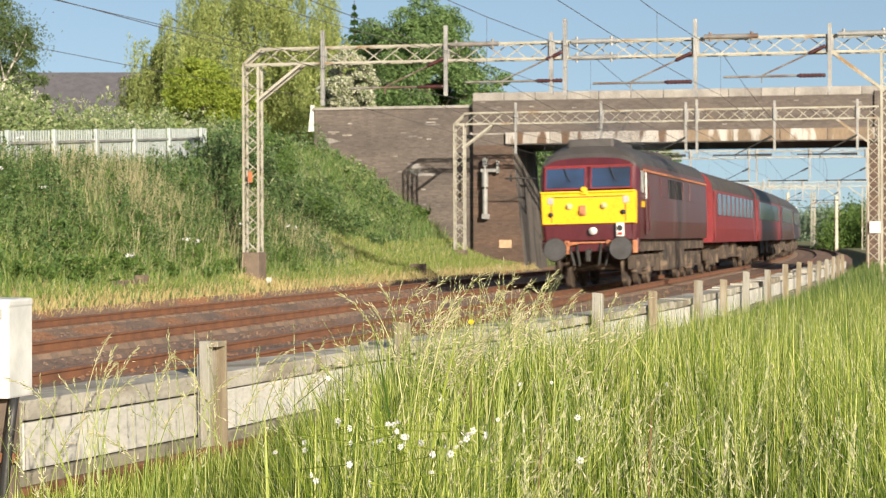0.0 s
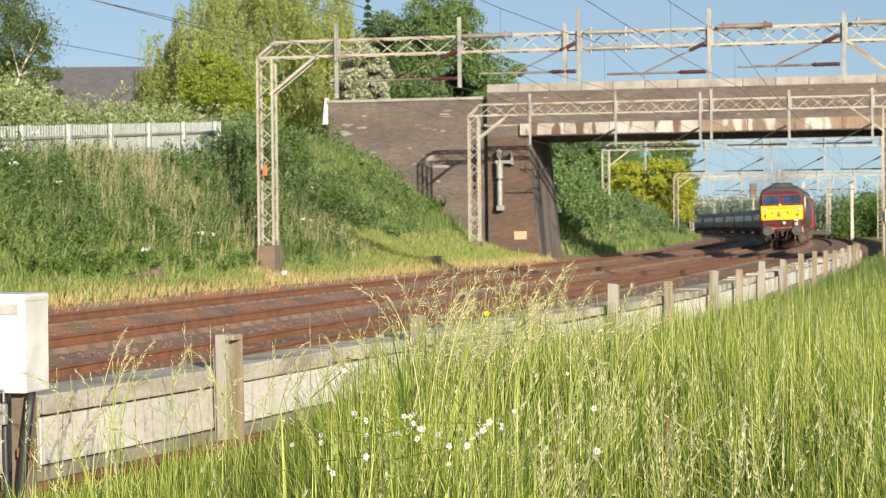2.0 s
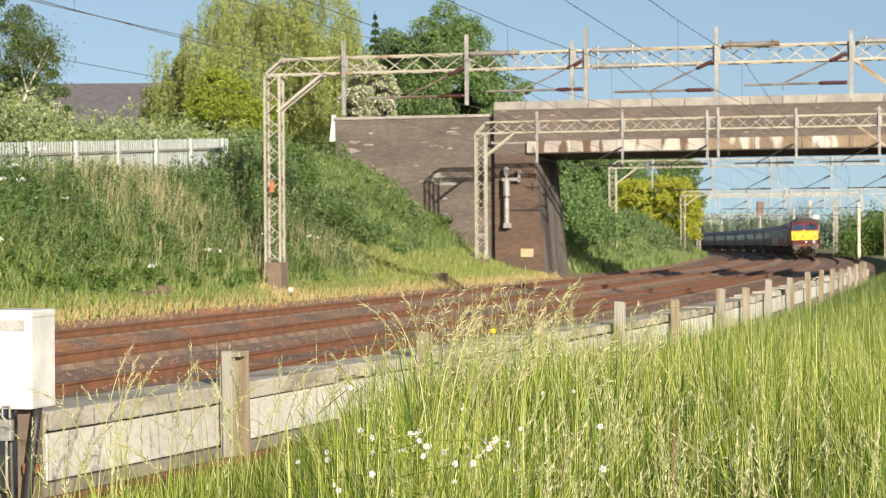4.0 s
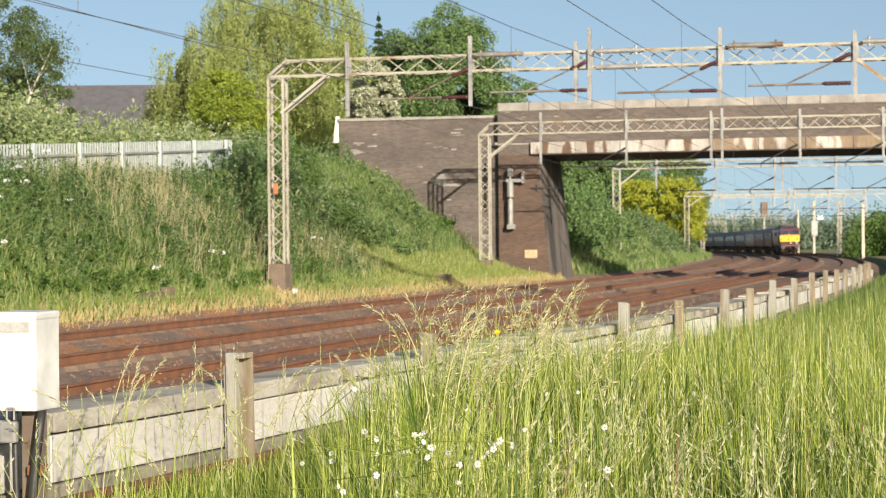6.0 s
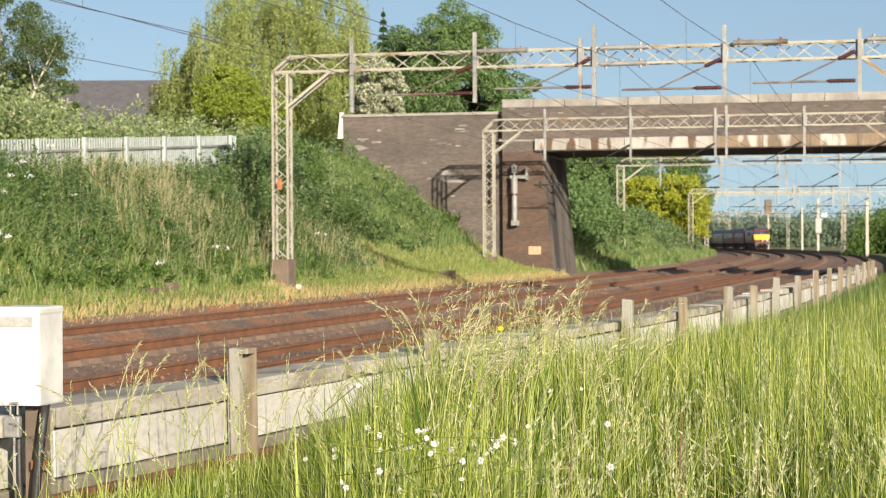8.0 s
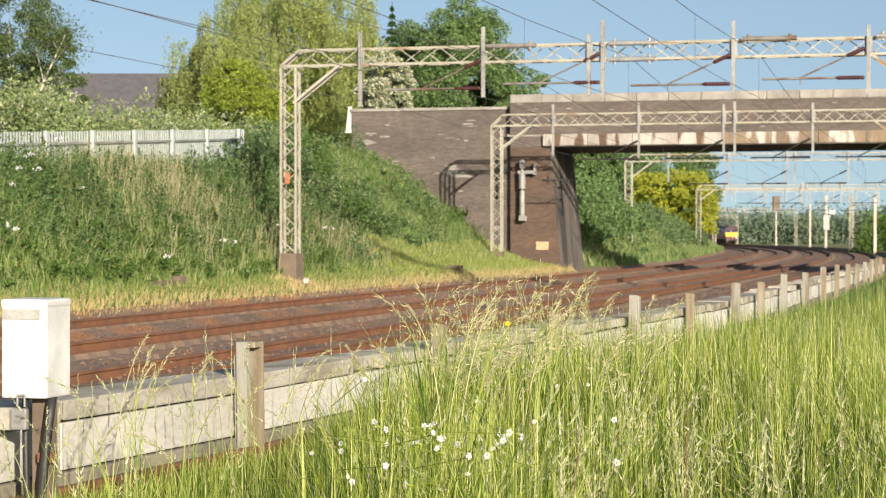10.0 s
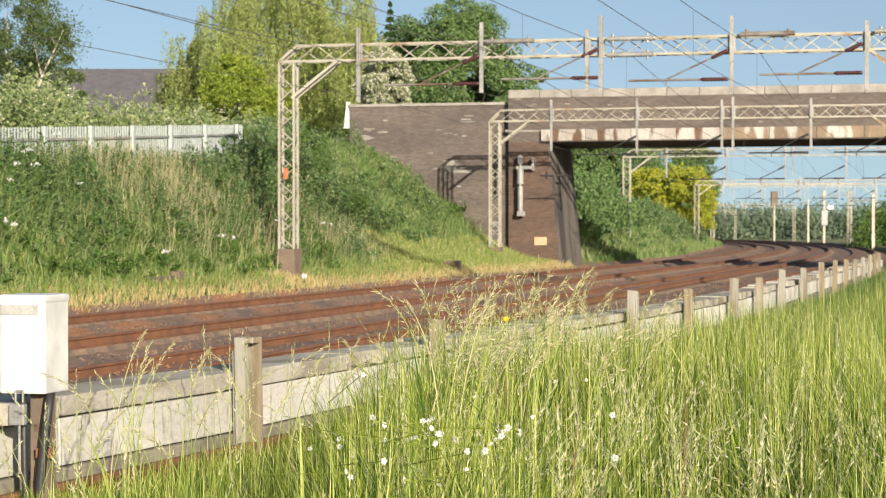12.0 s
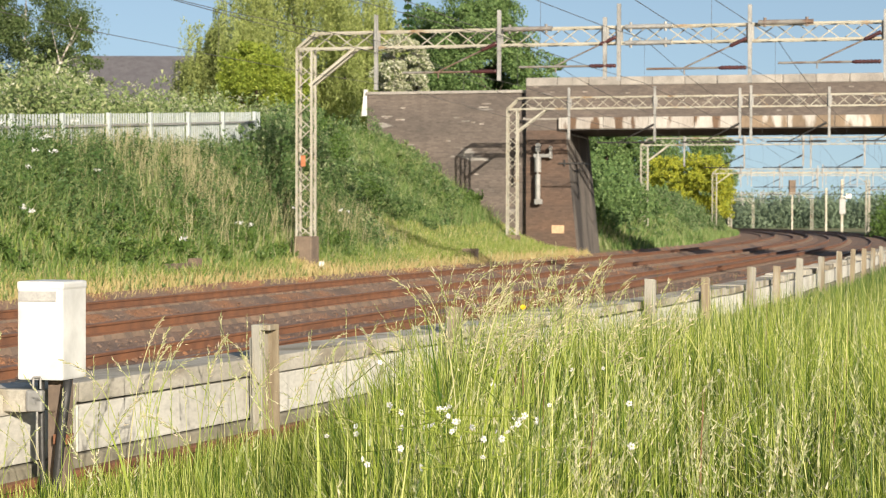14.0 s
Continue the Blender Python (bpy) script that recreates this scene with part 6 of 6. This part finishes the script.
def locomotive():
    t = thing("diesel_locomotive", "maroon diesel locomotive with bright yellow end panel, tailing the train", "locomotive")
    L = 19.3
    bm = bmesh.new()

    def ring(y, half, top, cant, rake):
        out = []
        for x, z in profile(half, 1.28, cant, top):
            out.append((x, y + rake * max(0, z - 2.5), z))
        return out

    rings = [ring(0.30, 1.17, 3.46, 3.22, 0.30), ring(0.36, 1.26, 3.58, 3.22, 0.28), ring(0.62, 1.33, 3.76, 3.15, 0.2), ring(1.35, 1.345, 3.88, 3.12, 0.0), ring(L - 1.3, 1.345, 3.88, 3.12, 0), ring(L - 0.4, 1.25, 3.5, 3.2, -0.28)]
    loft(bm, rings)
    bm.normal_update()
    for f in bm.faces:
        c = f.calc_center_median()
        f.material_index = 1 if c.z > 3.16 and (f.normal.z > 0.12) else 0
    part("body", bm, [M["maroon"], M["loco_roof"]], t, "maroon body with a grey roof")
    bm = bmesh.new()
    for s in (-1, 1):
        box(bm, s * 1.352 - 0.012, 1.3, 3.075, s * 1.352 + 0.012, L - 1.3, 3.14)
    part("waist_line", bm, M["orange_paint"], t, "thin orange lining along the cantrail")
    bm = bmesh.new()
    loft(bm, [[(-1.22, 0.26, 1.72), (1.22, 0.26, 1.72), (1.24, 0.26, 2.52), (-1.24, 0.26, 2.52)], [(-1.26, 0.36, 1.70), (1.26, 0.36, 1.70), (1.28, 0.38, 2.54), (-1.28, 0.38, 2.54)]])
    panel = part("end_panel", bm, M["yellow"], t, "bright yellow warning panel")
    bm = bmesh.new()
    box(bm, -1.26, 0.215, 2.52, 1.26, 0.35, 2.575, bevel=0.015)
    part("panel_ledge", bm, M["yellow"], panel)
    bm = bmesh.new()
    for a, b2 in (((-0.98, 2.42), (0.98, 2.42)), ((-0.98, 2.42), (-0.98, 1.76)), ((0.98, 2.42), (0.98, 1.76))):
        beam(bm, (a[0], 0.262, a[1]), (b2[0], 0.262, b2[1]), 0.022)
    part("panel_seam", bm, M["black"], panel, "dark panel seam")
    for x in (-0.5, 0.42):
        bm = bmesh.new()
        tube(bm, (x, 0.20, 2.18), (x, 0.30, 2.18), 0.085, seg=16)
        part("marker_lamp", bm, M["pale_lens"], panel, smooth=True)
    for x, z in ((-0.99, 1.97), (0.92, 2.0)):
        bm = bmesh.new()
        tube(bm, (x, 0.21, z), (x, 0.30, z), 0.065, seg=14)
        part("tail_lamp", bm, M["black"], panel, smooth=True)
    bm = bmesh.new()
    tube(bm, (-0.14, 0.13, 2.05), (-0.14, 0.3, 2.05), 0.075, seg=10)
    box(bm, -0.22, 0.18, 1.93, -0.06, 0.27, 2.2, bevel=0.02)
    part("multiple_socket", bm, M["orange_paint"], panel, "orange control socket")
    bm = bmesh.new()
    tube(bm, (-0.1, 0.16, 2.62), (-0.1, 0.3, 2.62), 0.07, seg=12)
    box(bm, -0.18, 0.2, 2.48, -0.02, 0.3, 2.66, bevel=0.02)
    part("lamp_iron", bm, M["yellow"], panel)
    for x0, x1 in ((-1.14, -0.07), (0.07, 1.14)):
        bm = bmesh.new()
        rk = lambda z: 0.285 + 0.30 * (z - 2.5)
        loft(bm, [[(x0, rk(2.62) - d, 2.64), (x1, rk(2.62) - d, 2.64), (x1 - 0.02 * (x1 > 0), rk(3.2) - d, 3.2), (x0 + 0.02 * (x0 < -0.5), rk(3.2) - d, 3.2)] for d in (-0.02, 0.02)])
        w = part("windscreen", bm, M["glass"], t, "dark blue reflecting windscreen")
        bm = bmesh.new()
        cs = [Vector((x0, rk(2.64) - 0.025, 2.64)), Vector((x1, rk(2.64) - 0.025, 2.64)), Vector((x1, rk(3.2) - 0.025, 3.2)), Vector((x0, rk(3.2) - 0.025, 3.2))]
        for a, b2 in zip(cs, cs[1:] + cs[:1]):
            beam(bm, a, b2, 0.035)
        part("window_frame", bm, M["coach_red"], w)
        bm = bmesh.new()
        beam(bm, cs[2] * 0.45 + cs[3] * 0.55 + Vector((0, -0.02, 0)), cs[0] * 0.5 + cs[1] * 0.5 + Vector((0.12, -0.02, 0.2)), 0.018)
        part("wiper", bm, M["black"], w)
    bm = bmesh.new()
    beam(bm, (-1.2, 0.49, 3.24), (1.2, 0.49, 3.24), 0.03)
    part("brow_line", bm, M["coach_red"], t)
    for s in (-1, 1):
        bm = bmesh.new()
        box(bm, s * 1.348 - 0.015, 0.78, 2.5, s * 1.348 + 0.015, 1.2, 3.08, bevel=0.02)
        part("cab_window", bm, M["side_glass"], t, "cab side window with a pale reflection in its colour")
        bm = bmesh.new()
        tube(bm, (s * 1.385, 1.42, 2.35), (s * 1.385, 1.42, 3.05), 0.022, seg=7)
        part("grab_rail", bm, M["white_paint"], t, "white cab grab rail")
        bm = bmesh.new()
        box(bm, s * 1.35 - 0.01, 1.5, 1.4, s * 1.35 + 0.01, 2.15, 3.0, bevel=0.005)
        part("cab_door", bm, M["maroon"], t)
        for y in (1.45, 2.2):
            bm = bmesh.new()
            tube(bm, (s * 1.37, y, 1.5), (s * 1.37, y, 2.7), 0.02, seg=6)
            part("handrail", bm, M["maroon"], t)
        for k in range(5):
            bm = bmesh.new()
            box(bm, s * 1.348 - 0.012, 5.0 + k * 1.9, 2.45, s * 1.348 + 0.012, 6.5 + k * 1.9, 3.0, bevel=0.008)
            part("grille", bm, M["black"] if k in (1, 2) else M["maroon"], t)
        for k in range(4):
            bm = bmesh.new()
            box(bm, s * 1.352 - 0.006, 0.75 + k * 0.16, 2.12, s * 1.352 + 0.006, 0.87 + k * 0.16, 2.28)
            part("number_bar", bm, M["yellow"], t, "small yellow bar")
    bm = bmesh.new()
    box(bm, -0.62, 0.95, 3.72, 0.62, 2.5, 3.97, bevel=0.06)
    part("roof_pod", bm, M["loco_roof"], t)
    for y in [2.9 + 1.35 * k for k in range(11)]:
        bm = bmesh.new()
        loft(bm, [[(x * 1.008, yy, z + 0.012) for x, z in profile(1.345, 1.28, 3.12, 3.88)[4:-4]] for yy in (y, y + 0.09)], closed=False, caps=False)
        part("roof_rib", bm, M["black"], t)
    for x in (-1.0, 1.0):
        bm = bmesh.new()
        box(bm, x - 0.075, 0.243, 2.24, x + 0.075, 0.262, 2.42, bevel=0.005)
        part("warning_label", bm, M["label_grey"], panel, "small white warning label")
    bm = bmesh.new()
    box(bm, -0.5, 3.2, 3.8, 0.5, 5.4, 3.98, bevel=0.05)
    box(bm, -0.7, 8.0, 3.78, 0.7, 13.5, 3.93, bevel=0.05)
    part("roof_vent", bm, M["loco_roof"], t)
    bm = bmesh.new()
    box(bm, -1.28, 0.42, 0.98, 1.28, 0.75, 1.30, bevel=0.03)
    part("buffer_beam", bm, M["maroon"], t)
    for x in (-0.87, 0.87):
        bm = bmesh.new()
        tube(bm, (x, 0.45, 1.05), (x, 0.0, 1.05), 0.16, 0.14, seg=16)
        bf = part("buffer", bm, M["black"], t, smooth=False)
        bm = bmesh.new()
        tube(bm, (x, 0.03, 1.05), (x, -0.04, 1.05), 0.31, 0.29, seg=26)
        part("buffer_head", bm, M["buffer_grey"], bf, "dull grey steel buffer head")
    for x in (-0.5, -0.32, 0.3, 0.52):
        bm = bmesh.new()
        tube(bm, (x, 0.4, 1.18), (x, 0.25, 1.0), 0.03, seg=7)
        tube(bm, (x, 0.26, 1.02), (x * 0.8, 0.28, 0.62), 0.03, seg=7)
        part("brake_hose", bm, M["black"], t)
    bm = bmesh.new()
    for x in (-0.6, 0.5):
        box(bm, x - 0.05, 0.3, 1.12, x + 0.05, 0.42, 1.28, bevel=0.01)
        tube(bm, (x, 0.32, 1.15), (x + 0.3, 0.26, 1.2), 0.025, seg=6)
    box(bm, -0.68, 0.36, 1.2, 0.68, 0.41, 1.24)
    for x in (-0.6, 0.56, 1.2):
        box(bm, x - 0.06, 0.3, 0.92, x + 0.06, 0.42, 1.26, bevel=0.015)
    part("pipe_fittings", bm, M["orange_paint"], t, "orange-painted pipes and cocks")
    bm = bmesh.new()
    tube(bm, (0, 0.45, 1.0), (0, 0.05, 0.95), 0.06, seg=8)
    box(bm, -0.06, -0.02, 0.72, 0.06, 0.1, 1.04, bevel=0.02)
    part("coupling", bm, M["black"], t)
    bm = bmesh.new()
    tube(bm, (0.12, 0.16, 1.52), (0.12, 0.30, 1.52), 0.1, seg=16)
    part("headlamp", bm, M["white_paint"], t, "round white headlamp", smooth=True)
    bm = bmesh.new()
    box(bm, 0.74, 0.14, 1.36, 0.94, 0.26, 1.72, bevel=0.02)
    tb = part("tail_lamp_box", bm, M["white_paint"], t, "white box tail lamp with a red lens")
    bm = bmesh.new()
    tube(bm, (0.84, 0.12, 1.58), (0.84, 0.16, 1.58), 0.075, seg=14)
    part("lens", bm, M["black"], tb)
    bm = bmesh.new()
    box(bm, 0.78, 0.128, 1.40, 0.9, 0.142, 1.47)
    part("lens", bm, M["lamp_red"], tb)
    bm = bmesh.new()
    box(bm, -1.2, 7.2, 0.35, 1.2, 12.0, 1.2, bevel=0.08)
    part("fuel_tank", bm, M["under"], t)
    bm = bmesh.new()
    box(bm, -1.15, 0.8, 0.95, 1.15, L - 0.8, 1.29)
    part("underframe", bm, M["under"], t)
    for y in (3.9, L - 3.9):
        bogie(t, y, 4.2, wheels=3, r=0.55)
    return t


def coach(colour, label, windows=9):
    t = thing("railway_coach", label, "coach", group="coaches of the train")
    L = 19.8
    bm = bmesh.new()
    loft(bm, [[(x, y, z) for x, z in profile(1.38, 1.12, 3.0, 3.78)] for y in (0.0, L)])
    bm.normal_update()
    for f in bm.faces:
        c = f.calc_center_median()
        f.material_index = 1 if c.z > 3.02 and f.normal.z > 0.1 else 0
    part("body", bm, [M[colour], M["loco_roof"]], t)
    pane = None
    for s in (-1, 1):
        for k in range(windows):
            y = 2.4 + k * (L - 4.8) / (windows - 1)
            if pane is None:
                bm = bmesh.new()
                box(bm, -0.02, -0.62, -0.4, 0.02, 0.62, 0.4, bevel=0.02)
                pane = part("window", bm, M["glass"], t, place=pose(s * 1.385, y, 2.5))
            else:
                share("window", pane.data, t, pose(s * 1.385, y, 2.5))
        for y in (0.9, L - 0.9):
            bm = bmesh.new()
            box(bm, s * 1.388 - 0.012, y - 0.38, 1.2, s * 1.388 + 0.012, y + 0.38, 2.95, bevel=0.006)
            part("door", bm, M[colour], t)
    bm = bmesh.new()
    box(bm, -0.5, -0.3, 1.1, 0.5, 0.02, 3.2, bevel=0.04)
    part("gangway", bm, M["black"], t)
    for y0, y1 in ((6.5, 9.0), (11.0, 12.6)):
        bm = bmesh.new()
        box(bm, -1.1, y0, 0.5, 1.1, y1, 1.13, bevel=0.04)
        part("equipment_box", bm, M["under"], t)
    for y in (2.7, L - 2.7):
        bogie(t, y, 2.6, wheels=2, r=0.46)
    return t


TRAVEL = [(0.0, 53.3), (0.5, 71.5), (1.0, 89.7), (1.5, 108.0), (2.0, 126.0), (2.5, 144.2), (3.2, 169.7), (5.5, 251.5), (7.0, 305.5), (8.0, 341.5), (10.3, 423.0), (11.0, 448.0), (14.0, 554.0)]


def travelled(t):
    for (a, sa), (b, sb) in zip(TRAVEL, TRAVEL[1:]):
        if t <= b:
            return sa + (sb - sa) * (t - a) / (b - a)
    return TRAVEL[-1][1]


def vehicle_pose(s, length):
    p, mid, half = TRACKS["third"]
    a, b = at(s + length * 0.2, p, mid), at(s + length * 0.8, p, mid)
    d = (b - a).normalized()
    return Matrix.Translation(a - d * length * 0.2) @ Matrix.Rotation(math.atan2(-d.x, d.y), 4, "Z") @ Matrix.Rotation(math.atan(half / 0.75) * -0.5, 4, "Y")


def train():
    loco = locomotive()
    made = [(loco, 0.0, 19.3)]
    kinds = [("coach_red", "red railway coach with large windows"), ("coach_red", "red railway coach with a darkened end"), ("maroon", "dark maroon railway coach with large windows"), ("coach_dark", "dark maroon railway coach with large windows, haze in its slate tint")]
    cars = [coach(*k) for k in kinds]
    for i in range(4, 14):
        cars.append(copy_thing(cars[3], Matrix.Identity(4)))
    for i, c in enumerate(cars):
        made.append((c, 19.9 + 20.4 * i, 19.8))
    return made


def smoke():
    """Thin exhaust drifting over the locomotive's roof: loose wisps of fine soot specks."""
    rng = np.random.default_rng(88)
    made = []
    for ahead, side, up, wide, long, tall, count in ((4.0, 0.1, 4.3, 0.9, 2.2, 0.5, 700), (10.0, -0.6, 4.7, 1.3, 4.0, 0.7, 1100), (19.0, -1.8, 4.3, 2.0, 6.0, 1.0, 1600), (34.0, -3.2, 2.9, 2.2, 11.0, 1.5, 3000)):
        pts = rng.normal(size=(count, 3)) * np.array([wide, long, tall]) * 0.6
        v, f = leaves_at(np.tile(pts, (4, 1)) + rng.normal(size=(count * 4, 3)) * 0.15, 0.012, rng, narrow=0.9)
        ob = scatter_mesh("exhaust_smoke", M["soot"], v, f, "", "")
        tagged(ob, "thin grey-blue exhaust smoke over the train", "smoke", "exhaust wisps", kind="stuff")
        made.append((ob, ahead, side, up))
    return made


def masts():
    for x, d, top, label in ((1382, 385, 352, "pale steel line mast beside the far curve"), (1442, 328, 360, "slender pale line mast beside the curve"),
                             (1557, 212, 352, "stout pale line mast beside the track"), (1516, 258, 345, "lattice line mast beside the curve")):
        q = from_eye(x, top, d)
        t = thing("line_mast", label, "mast", Matrix.Translation((q.x, q.y, 0)), group="line masts")
        bm = bmesh.new()
        if "lattice" in label:
            lattice(bm, (0, 0, -0.3), (0, 0, q.z), (0.4, 0, 0), (0, 0.4, 0), 12)
        else:
            box(bm, -0.16, -0.16, -0.3, 0.16, 0.16, q.z, bevel=0.02)
        part("pole", bm, M["steel"], t)
        bm = bmesh.new()
        beam(bm, (-2.6, 0, q.z - 0.7), (0.3, 0, q.z - 0.5), 0.08)
        part("arm", bm, M["steel_old"], t)
        if d == 385:
            bm = bmesh.new()
            box(bm, -0.6, -0.5, q.z - 2.1, 0.6, 0.5, q.z + 0.6, bevel=0.06)
            part("switch_box", bm, M["footing"], t, "brown switchgear box at the mast head")
    q = from_eye(1470, 345, 300)
    t = thing("signal_post", "pale lineside signal post with a white sign board", "signal", Matrix.Translation((q.x, q.y, 0)))
    bm = bmesh.new()
    box(bm, -0.18, -0.18, -0.3, 0.18, 0.18, q.z, bevel=0.03)
    part("pole", bm, M["steel"], t)
    bm = bmesh.new()
    box(bm, -0.45, -0.5, 2.6, 0.45, -0.2, 4.9, bevel=0.05)
    part("signal_head", bm, M["dull_steel"], t)
    bm = bmesh.new()
    box(bm, 0.5, -0.3, 4.9, 1.3, -0.2, 5.6, bevel=0.03)
    box(bm, 0.1, -0.28, 5.1, 0.55, -0.22, 5.2)
    part("sign_board", bm, M["white_paint"], t, "white square sign board")


ground()
ballast()
ballast_stones()
trough_wall()
posts()
loose_rail()
cabinet()
tracks()
bridge()
bridge_fittings()
overhead()
masts()
palisade()
barn()
trees()
bank_plants()
field_grass()
tall_stems()
dock_stems()
white_flowers()
hawkbit()
TRAIN = train()
SMOKE = smoke()


def motions():
    times = [0.0, 0.5, 1.0, 1.5, 2.0, 2.5, 3.0, 3.75, 4.5, 5.5, 6.5, 7.5, 8.25, 9.0, 10.0, 11.0, 12.5, 14.0]
    for vehicle, ahead, length in TRAIN:
        walk(vehicle, [(t, vehicle_pose(travelled(t) + ahead, length)) for t in times])
    for wisp, ahead, side, up in SMOKE:
        walk(wisp, [(t, vehicle_pose(travelled(t) + ahead, 4.0) @ pose(side, 0, up)) for t in times])


motions()
